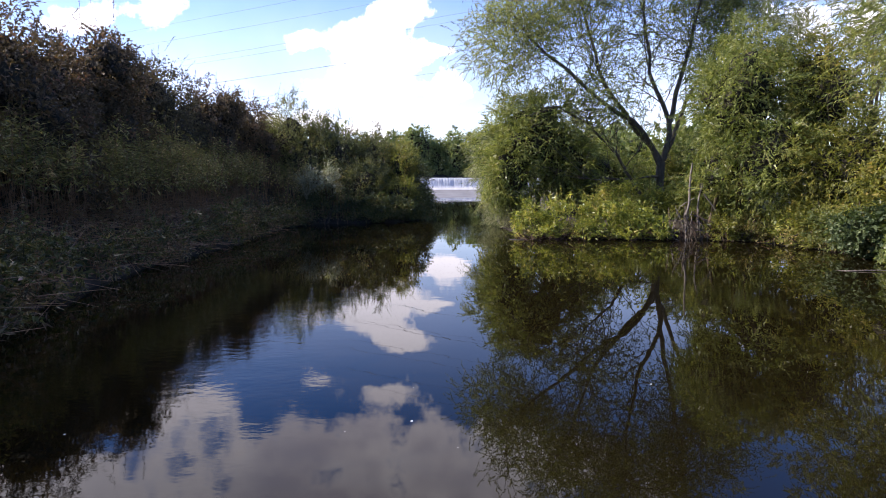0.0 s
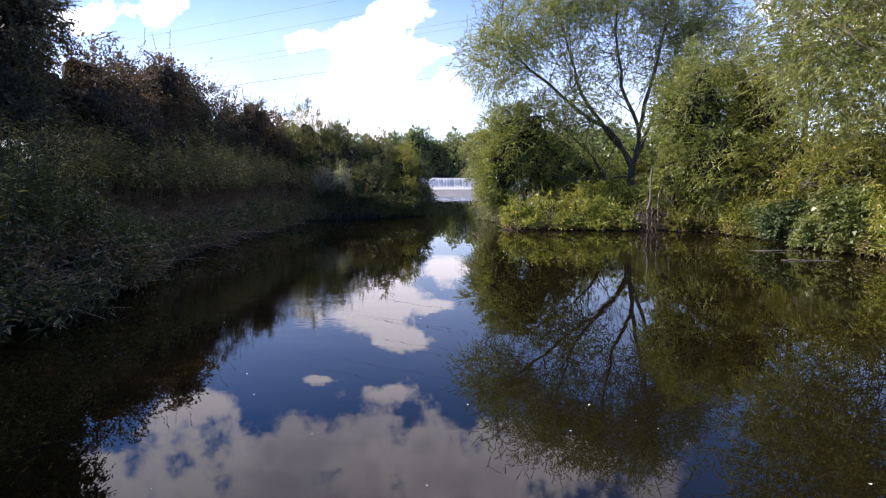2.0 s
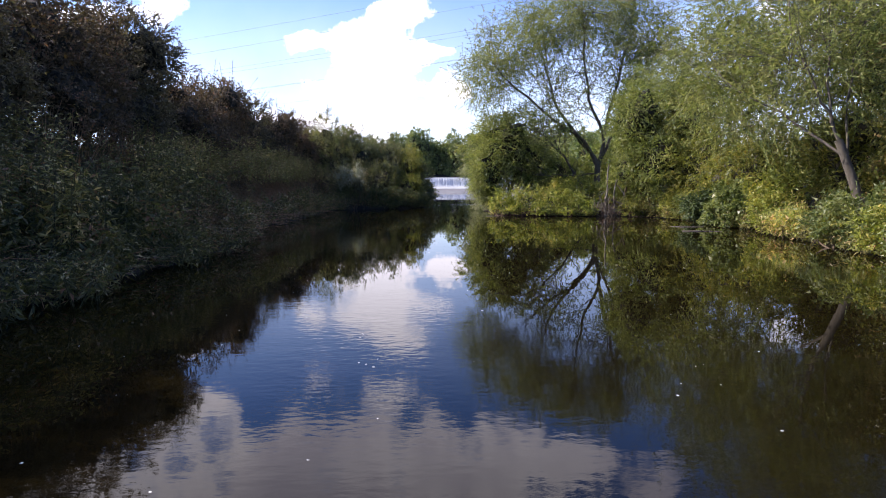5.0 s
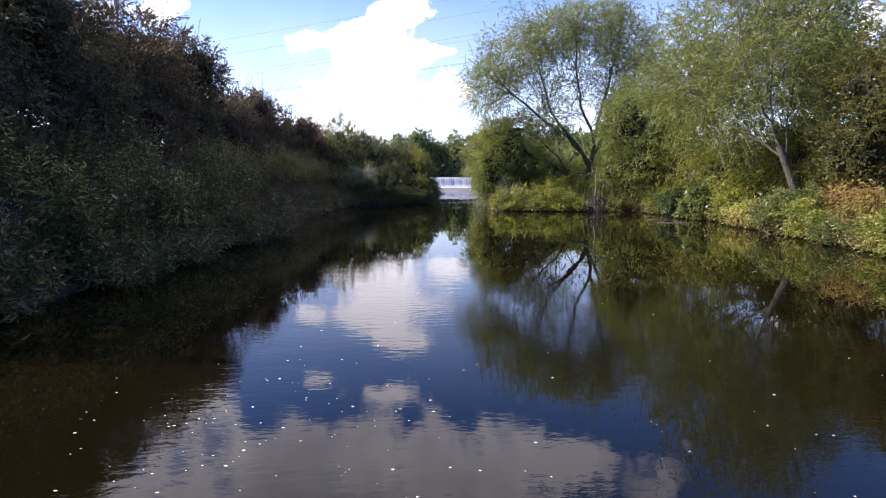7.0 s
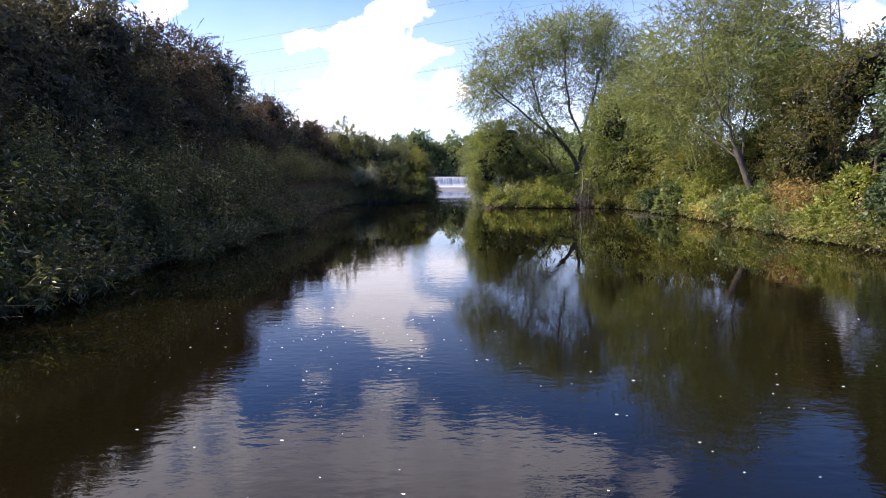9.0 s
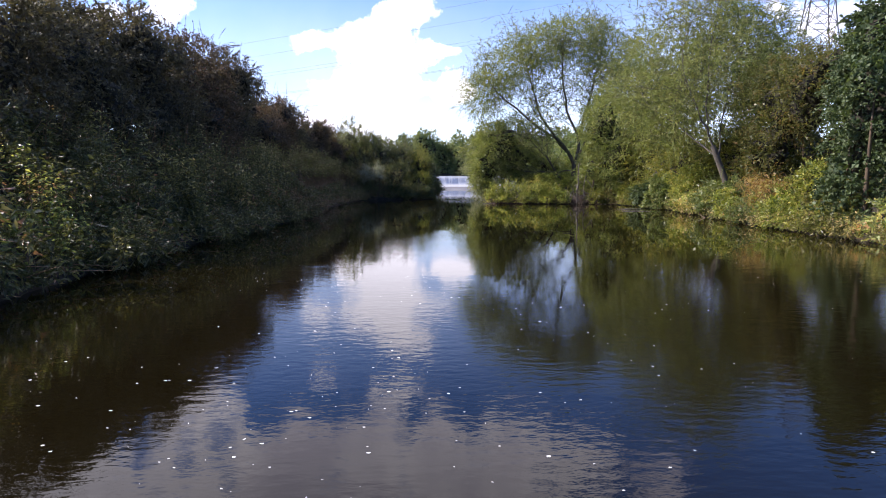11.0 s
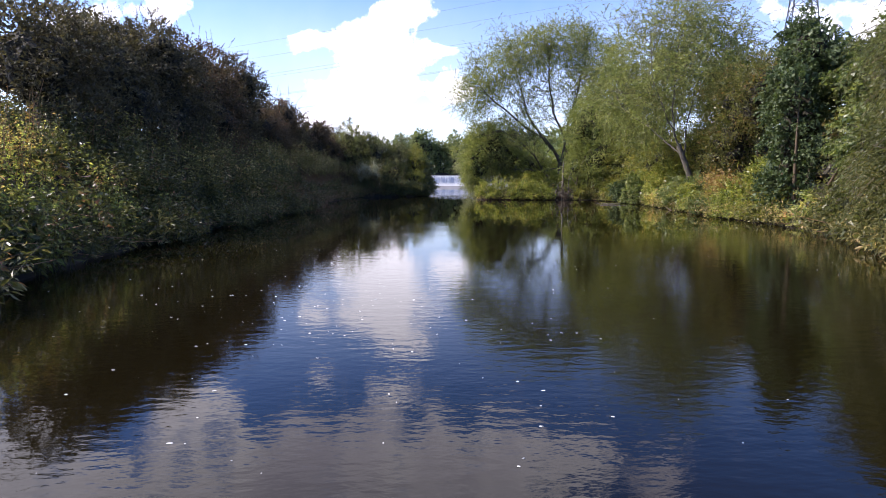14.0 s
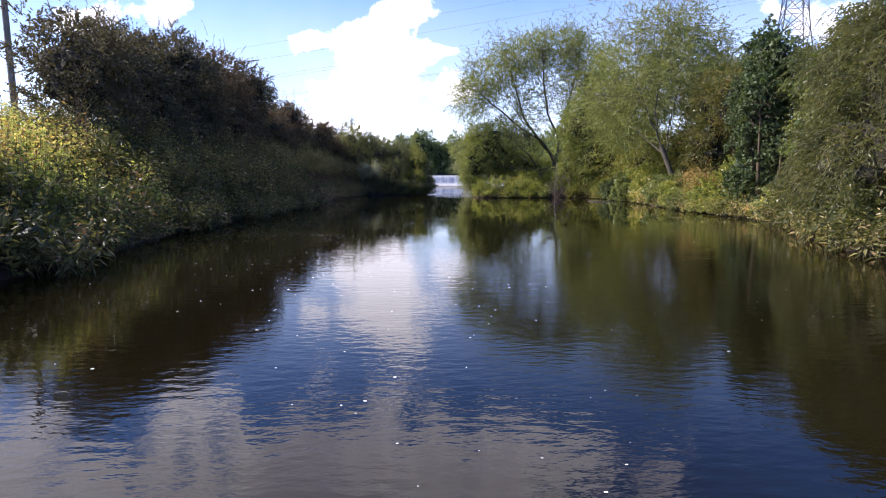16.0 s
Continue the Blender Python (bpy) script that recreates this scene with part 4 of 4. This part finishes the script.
for k, (name, label, clumps, mat, sp, dens, core, whips) in enumerate((
        ("willow_bush", "tall olive willow bush leaning over the bank", [(10.4, 20.6, 5.0, 1.9, 1.9, 2.4), (11.3, 19.6, 3.0, 1.8, 1.6, 2.0), (10.3, 21.2, 2.2, 1.5, 1.3, 1.6)], WILLOW, "willow", 36, 0.53, 12),
        ("willow_bush", "tall olive willow bush leaning over the bank", [(12.6, 19.6, 5.0, 1.5, 1.7, 2.3), (13.0, 18.2, 2.6, 1.9, 1.6, 1.9)], SALLOW, "willow", 32, 0.56, 12),
        ("willow_tree", "pale willow with an open crown and thin stems", [(15.2, 20.5, 7.6, 2.6, 2.4, 3.0), (13.4, 22.0, 7.0, 2.0, 1.8, 2.2)], WILLOW_GREY, "willow", 26, 0, 12),
        ("bramble_bush", "dark tangled bramble and sallow thicket", [(13.0, 14.9, 1.9, 1.6, 2.0, 1.7), (14.5, 16.0, 2.6, 1.7, 2.0, 1.9)], SALLOW, "herb", 32, 0.61, 3),
        ("ivy_bush", "low blue-green leafy bush spilling into the water", [(11.7, 15.4, 0.75, 0.9, 1.1, 0.85)], IVY, "ivy", 54, 0.51, 3),
        ("leafy_bush", "green leafy bush hung with climbing vines", [(11.9, 12.9, 0.9, 0.9, 1.2, 1.15), (11.5, 13.8, 0.6, 0.6, 0.7, 0.6)], FRESH, "ivy", 48, 0.51, 4),
        ("yellow_bush", "tall yellow-green bush hung with withered vines", [(12.1, 11.1, 1.3, 0.75, 0.8, 1.2), (11.8, 10.3, 0.8, 0.6, 0.7, 0.8), (12.6, 10.4, 1.7, 0.6, 0.6, 0.7)], YELLOW, "herb", 40, 0.56, 5),
        ("leafy_bush", "low green weeds and vines over the bank foot", [(11.4, 8.6, 0.5, 0.6, 0.9, 0.55)], HERB_SUNLIT, "herb", 45, 0.51, 8),
        ("leafy_bush", "green leafy bush at the water's edge", [(11.2, 5.9, 0.8, 0.7, 0.8, 0.85), (11.5, 4.9, 1.0, 0.6, 0.6, 0.7)], FRESH, "herb", 43, 0.53, 8),
        ("withered_bush", "rusty brown withered weeds on the bank", [(11.9, 3.2, 0.95, 0.9, 1.5, 1.0), (11.3, 2.4, 0.8, 0.7, 1.0, 0.85)], RUST, "weeping", 26, 0.5, 14),
        ("yellow_bush", "yellow-green weeds beside the withered patch", [(10.9, 3.9, 0.6, 0.6, 0.8, 0.65), (11.0, 0.7, 0.6, 0.7, 1.0, 0.75), (12.6, 1.6, 1.3, 0.7, 0.9, 0.9)], YELLOW, "herb", 42, 0.5, 9),
        ("hawthorn_bush", "brownish hawthorn with arching twigs", [(13.6, 4.6, 4.3, 1.9, 2.0, 2.3), (13.8, 3.2, 5.3, 1.7, 1.7, 1.4), (12.9, 5.2, 2.8, 1.3, 1.4, 1.3), (14.8, 2.2, 5.0, 1.7, 1.9, 1.5), (15.2, -0.4, 4.2, 1.8, 2.0, 1.9)], OLIVE_HAWTHORN, "hawthorn", 38, 0.58, 6),
        ("ivy_tree", "dark green ivy-covered tree at the bank", [(11.4, -2.4, 3.0, 0.95, 1.2, 2.2), (11.6, -2.2, 5.2, 0.95, 1.1, 1.4), (12.4, -1.3, 4.6, 1.2, 1.3, 1.7), (10.9, -2.8, 4.2, 0.6, 0.8, 0.8), (11.2, -2.0, 1.2, 0.8, 1.0, 1.2)], IVY, "ivy", 45, 0.56, 5),
        ("maple_bush", "light green field maple beside the ivy tree", [(13.0, -4.6, 4.0, 1.7, 1.7, 1.7), (12.2, -4.9, 2.6, 1.3, 1.3, 1.6), (13.6, -2.8, 4.8, 1.5, 1.4, 1.1), (13.7, -4.6, 5.2, 1.5, 1.5, 1.2)], FRESH, "ivy", 37, 0.58, 5),
        ("weeping_willow", "yellow-green willow with long hanging sprays to the water", [(10.5, -10.2, 3.4, 1.8, 2.2, 2.0), (8.8, -10.6, 1.7, 1.0, 1.7, 1.3), (10.2, -12.6, 2.9, 1.6, 1.6, 2.2), (10.7, -8.6, 2.4, 1.3, 1.4, 1.8), (9.4, -10.0, 3.3, 0.9, 1.3, 1.2), (10.4, -9.8, 4.6, 1.2, 1.5, 1.1)], WEEP, "weeping", 84, 0.53, 10),
        ("willow_bush", "leafy willow thicket behind the bank", [(14.8, 10.5, 3.0, 2.0, 3.0, 2.3), (14.6, 6.8, 2.2, 1.6, 2.2, 1.9), (16.4, 11.5, 6.2, 2.2, 2.6, 2.8)], SALLOW, "willow", 22, 0.61, 3))):
    bush(name, label, "tree" if "tree" in name or name == "weeping_willow" else "bush", clumps, mat, sp, dens, 500 + k, core, "", 0.05 if sp == "weeping" else 0.35, whips, 5, river=-1 if y0_of(clumps) < 14 else 0, near=y0_of(clumps) < 0)

for k, (x, y, h) in enumerate(((18.5, 23.5, 2.2), (18.6, 18.0, 3.2), (18.2, 12.4, 3.0), (17.6, 6.6, 3.0), (17.4, 0.8, 3.2), (16.6, -4.6, 3.0), (15.6, -9.8, 3.0))):
    bush("hawthorn_bush", "dense hawthorn thicket on the field's edge", "bush", [(x, y, h * 0.9, 2.2, 3.0, h), (x - 1.2, y + 1.0, h * 0.5, 1.8, 2.4, h * 0.6)], OLIVE_HAWTHORN, "hawthorn", 5, 560 + k, 0.6, "thicket on the field's edge", 0.3, 4, 4, river=-1, fill=30)

limbed_tree("willow_tree", "slanting willow with many thin upright stems",
            ([(12.1, 6.2, 0.6), (11.7, 6.2, 1.7), (11.2, 6.3, 3.0)], 0.15, 0.11),
            [([(11.2, 6.3, 3.0), (10.7, 6.6, 4.4), (10.2, 7.2, 6.2), (10.2, 7.8, 8.4)], 0.045, 0.014, 1),
             ([(11.2, 6.3, 3.0), (11.0, 6.7, 5.0), (11.4, 7.4, 7.2), (11.8, 7.8, 9.2)], 0.042, 0.014, 1),
             ([(11.4, 6.2, 2.4), (12.0, 7.2, 4.6), (12.9, 8.0, 6.8), (13.4, 8.6, 9.0)], 0.042, 0.014, 1),
             ([(11.3, 6.3, 2.6), (10.4, 7.6, 3.8), (9.6, 9.4, 5.0), (9.3, 11.0, 6.4)], 0.04, 0.014, 1)],
            WILLOW, "willow", 1, 402, [(9.7, 10.8, 5.6, 1.5, 2.2, 1.6, 290), (10.4, 9.8, 7.6, 1.7, 2.0, 1.6, 290), (12.3, 8.8, 8.9, 1.9, 2.0, 1.3, 290), (13.9, 8.6, 7.6, 1.5, 2.0, 1.6, 230), (11.4, 12.6, 5.0, 1.6, 1.6, 1.8, 230), (13.4, 12.0, 6.6, 1.7, 1.9, 1.9, 290), (12.3, 7.2, 6.0, 1.4, 1.5, 1.8, 200), (10.6, 8.4, 4.2, 1.3, 1.6, 1.2, 110), (10.7, 7.2, 5.4, 1.2, 1.2, 1.4, 90)], scatter=0.38)

for k, y in enumerate((-15.5, -13.8, -12.2, -10.4, -8.8, -7.2, -5.6, -4.0, -2.2, -0.6, 0.8, 2.4, 4.2, 6.4, 9.0, 12.4, 16.2)):
    rr = clump_rng.uniform(0.4, 0.75)
    h = clump_rng.uniform(0.3, 0.6)
    x = float(right_edge(y)) + clump_rng.uniform(0.0, 0.25)
    bush("weed_clump", "leafy weeds trailing over the bank into the water", "weeds", [(x, y, h * 0.8, rr * 0.9, rr * 1.3, h), (x + 0.6, y + 0.5, h + 0.25, rr, rr, h)], (WEEP if y < -5 else (YELLOW, FRESH, HERB_SUNLIT, SALLOW, YELLOW)[k % 5]), "herb", 26, 620 + k, 0.5, "weeds along the water", 0.3, 14, 0, fill=50, near=y < 2)

xy = np.vstack([bank_strip(340, -14, 20, -0.15, 2.0, 1), bank_strip(330, -14, 19, -0.5, 0.25, 1)])
herb_stand("bank_weeds", "low green weeds along the foot of the bank", xy, heights(len(xy), 0.35, 0.8), WILLOWHERB, 601, (0.14, 0.32), 22, lean=0.42)
xy = bank_strip(160, 1.5, 6, 0.3, 2.0, 1)
herb_stand("withered_weeds", "rusty dead stalks among yellowing leaves", xy, heights(len(xy), 0.9, 1.6), RUST, 602, (0.11, 0.22), 20)
xy = bank_strip(260, -1.5, 12, -0.1, 1.8, 1)
herb_stand("bank_weeds", "yellowing sunlit weeds along the foot of the bank", xy, heights(len(xy), 0.5, 1.1), WILLOWHERB, 604, (0.12, 0.30), 26, lean=0.4)
litter("fallen_stalks", "pale dead stalks at the water's edge", bank_strip(300, -14, 19, -0.1, 0.8, 1), 0.8, 0.007, STALK, 603, 0.4)

# ---------------- weir and the far bank ----------------
def weir():
    root = tagged(new("weir"), "low concrete weir with a white curtain of falling water", "weir", kind="structure")
    rng = np.random.default_rng(3)
    x = np.arange(-22, 26, 0.2)
    n = len(x)

    def strip(prof, wav):
        v = np.array([[(xx, 145.0 + py + w, pz) for xx, w in zip(x, wav)] for py, pz in prof]).reshape(-1, 3)
        f = np.array([(i * n + j, i * n + j + 1, (i + 1) * n + j + 1, (i + 1) * n + j) for i in range(len(prof) - 1) for j in range(n - 1)])
        return v, f

    rip = 0.03 * np.sin(x * 3.1) + 0.04 * np.sin(x * 9.3 + 1) + rng.normal(size=n) * 0.03
    v, f = strip([(0.35, 2.92), (0.0, 2.94), (-0.3, 2.84), (-0.6, 2.3), (-0.85, 1.6), (-1.05, 0.9), (-1.5, 0.45), (-2.4, 0.25)], rip)
    part("falling_water", mesh_of("falling_water", v, f, FALL, True), root, "white streaked falling water")
    v, f = strip([(-2.2, 0.27), (-3.5, 0.30), (-5.5, 0.2), (-9.0, 0.08)], rip * 3)
    part("white_water", mesh_of("white_water", v, f, FALL, True), root, "white foam at the foot of the fall")
    v, f = strip([(-8.0, 0.10), (-20.0, 0.06), (-40.0, 0.04), (-60.0, 0.03), (-82.0, -0.02)], rip * 4)
    part("riffle", mesh_of("riffle", v, f, CHURN, True), root, "pale ruffled water running away from the fall")
    v, f = box(-22.5, 26.5, 145.05, 145.6, -0.8, 2.88)
    part("sill", mesh_of("sill", v, f, CONCRETE), root, "dark wet concrete sill")
    v, f = box(-22.5, 26.5, 145.1, 145.4, 2.95, 3.12)
    part("crest_beam", mesh_of("crest_beam", v, f, CONCRETE), root, "dark beam along the crest")


def box(x0, x1, y0, y1, z0, z1):
    v = np.array([(x, y, z) for z in (z0, z1) for x, y in ((x0, y0), (x1, y0), (x1, y1), (x0, y1))], float)
    f = np.array([(0, 3, 2, 1), (4, 5, 6, 7), (0, 1, 5, 4), (1, 2, 6, 5), (2, 3, 7, 6), (3, 0, 4, 7)])
    return v, f


CHURN = rough_material("churning_water", [(0.25, (0.060, 0.060, 0.063)), (0.75, (0.168, 0.168, 0.171))], 0.8, 0.75, 0.25, (0.5, 0.2, 1), 6.0)
FALL = rough_material("white_water", [(0.25, (0.221, 0.230, 0.238)), (0.55, (0.425, 0.433, 0.442)), (0.8, (0.612, 0.612, 0.620))], 3.0, 0.45, 0.5, (3, 1, 0.25), 25.0)
weir()

far_rng = np.random.default_rng(21)
FAR_TREES = [(-58, 150, 15.0, 7.0), (-47, 160, 16.5, 7.0), (-38, 150, 15.5, 6.5), (-29, 158, 16.8, 6.5), (-21, 153, 15.6, 5.5), (-13, 157, 16.4, 5.0), (-6.5, 155, 17.6, 4.6),
             (-1.5, 158, 15.2, 4.0), (3.5, 156, 16.6, 4.4), (9.5, 155, 17.0, 5.0), (16, 158, 18.0, 5.5), (24, 154, 17.0, 6.0), (33, 150, 17.0, 6.5), (43, 142, 17.0, 7.0),
             (-24, 84, 10.5, 4.5), (-31, 70, 10.0, 4.6), (26, 96, 12.0, 5.0), (31, 70, 9.0, 4.5), (19, 60, 8.0, 4.0), (22, 46, 8.0, 4.0)]
for k, (x, y, top, r) in enumerate(FAR_TREES):
    c = [(x, y, top * 0.60, r, r * 0.8, top * 0.38)]
    for j in range(4):
        a = far_rng.uniform(0, 6.28)
        c.append((x + 0.65 * r * math.cos(a), y + 0.5 * r * math.sin(a), top * far_rng.uniform(0.40, 0.78), r * 0.5, r * 0.5, top * 0.17))
    c.append((x, y - r * 0.4, top * 0.27, r * 0.95, r * 0.6, top * 0.25))
    bush("broadleaf_tree", "leafy green tree beyond the weir" if y > 120 else "leafy green tree in the field behind the bank", "tree", c, FAR_LEAF, "far", 2.6, 700 + k, 0.66, "trees beyond the weir" if y > 120 else "", 0.3, 0, 4, fill=9)


# ---------------- power line ----------------
def beam(a, b, r):
    return rods(np.array([a], float), np.array([b], float), [r], [r])


def pylon():
    root = thing("pylon", "grey lattice steel pylon carrying power cables", "pylon")
    cx, cy = 50.5, 63.0
    turn = Matrix.Rotation(math.atan2(16.0, -51.1) + math.pi / 2, 3, "Z")

    def at(x, y, z):
        p = turn @ Vector((x, y, 0))
        return (cx + p.x, cy + p.y, z)

    levels = [(1.6, 5.2), (7, 4.5), (12, 3.9), (16, 2.7), (19.5, 2.15), (22.5, 1.75), (25.5, 1.45), (28.5, 1.25), (31.5, 1.0), (35.0, 0.12)]
    legs, braces = [], []
    corners = ((1, 1), (-1, 1), (-1, -1), (1, -1))
    for (z0, w0), (z1, w1) in zip(levels, levels[1:]):
        for k in range(4):
            (a, b), (c, d) = corners[k], corners[(k + 1) % 4]
            legs.append(beam(at(a * w0, b * w0, z0), at(a * w1, b * w1, z1), 0.10))
            braces.append(beam(at(a * w0, b * w0, z0), at(c * w1, d * w1, z1), 0.055))
            braces.append(beam(at(c * w0, d * w0, z0), at(a * w1, b * w1, z1), 0.055))
            braces.append(beam(at(a * w1, b * w1, z1), at(c * w1, d * w1, z1), 0.055))
    part("leg_frame", mesh_of("leg_frame", *joined(legs), STEEL), root)
    part("bracing", mesh_of("bracing", *joined(braces), STEEL), root)
    for z0, z1 in ((22.6, 24.1), (25.8, 28.1), (29.3, 31.3)):
        for s, z in ((-1, z1), (1, z0)):
            arm = [beam(at(s * 1.0, 0.6, z), at(s * 5.2, 0, z), 0.07), beam(at(s * 1.0, -0.6, z), at(s * 5.2, 0, z), 0.07), beam(at(s * 0.9, 0, z + 1.3), at(s * 5.2, 0, z), 0.06)]
            part("arm", mesh_of("arm", *joined(arm), STEEL), root)


pylon()
for z, off in ((31.3, -3.4), (29.3, 3.4), (28.1, -3.4), (25.8, 3.4), (24.1, -3.4), (22.6, 3.4), (35.0, 0.0)):
    s = np.linspace(0.05, 4.2, 70)
    px, py = 55.0 - 51.1 * s + 0.30 * off, 63.0 + 16.0 * s + 0.955 * off
    v, f = tube(np.column_stack([px, py, z - 4.2 * s + 0.35 * s * (s - 1.9)]), np.full(70, 0.014), 4)
    tagged(new("power_cable", mesh_of("power_cable", v, f, STEEL)), "thin grey overhead power cable", "cable", "overhead power cables")

pole_root = thing("wooden_pole", "weathered wooden pole standing behind the hedge", "pole")
v, f = tube([(-17.4, 2.0, 1.9), (-17.45, 2.0, 5.5), (-17.5, 2.0, 9.6)], [0.15, 0.13, 0.11], 10)
part("post", mesh_of("post", v, f, DEADWOOD, True), pole_root)

# ---------------- foam on the water ----------------
def foam_flecks():
    rng = np.random.default_rng(9)
    n = 420
    cl = np.column_stack([rng.triangular(-5.2, -1.5, 7.5, 90), rng.triangular(-24, -15, 9, 90)])
    c = cl[rng.integers(0, 90, n)] + rng.normal(size=(n, 2)) * np.array([0.9, 1.3])
    c = np.vstack([c, np.column_stack([rng.normal(-1.6, 0.9, 130), rng.normal(-9.5, 0.9, 130)]), np.column_stack([rng.normal(-0.9, 0.8, 90), rng.normal(-14.6, 0.9, 90)])])
    ok = (c[:, 0] > left_edge(c[:, 1]) + 0.3) & (c[:, 0] < right_edge(c[:, 1]) - 0.3)
    c = c[ok]
    n = len(c)
    r = np.minimum(rng.gamma(1.5, 0.0020, n) + 0.0016, 0.0085)
    ang = np.linspace(0, 2 * np.pi, 6, endpoint=False)
    rr = r[:, None] * rng.uniform(0.6, 1.3, (n, 6))
    rim = np.stack([c[:, :1] + rr * np.cos(ang) * 1.7, c[:, 1:] + rr * np.sin(ang), np.full((n, 6), 0.0015)], -1)
    top = np.stack([c[:, :1] + 0.6 * rr * np.cos(ang) * 1.7, c[:, 1:] + 0.6 * rr * np.sin(ang), np.full((n, 6), 0.0022)], -1)
    v = np.concatenate([rim, top], 1).reshape(-1, 3)
    b = (np.arange(n) * 12)[:, None, None]
    sides = np.array([[k, (k + 1) % 6, 6 + (k + 1) % 6, 6 + k] for k in range(6)] + [[6, 7, 8, 9], [6, 9, 10, 11]])
    f = (b + sides[None]).reshape(-1, 4)
    tagged(new("foam_flecks", mesh_of("foam_flecks", v, f, FOAM, True)), "small white foam flecks drifting on the water", "foam", kind="stuff")


foam_flecks()
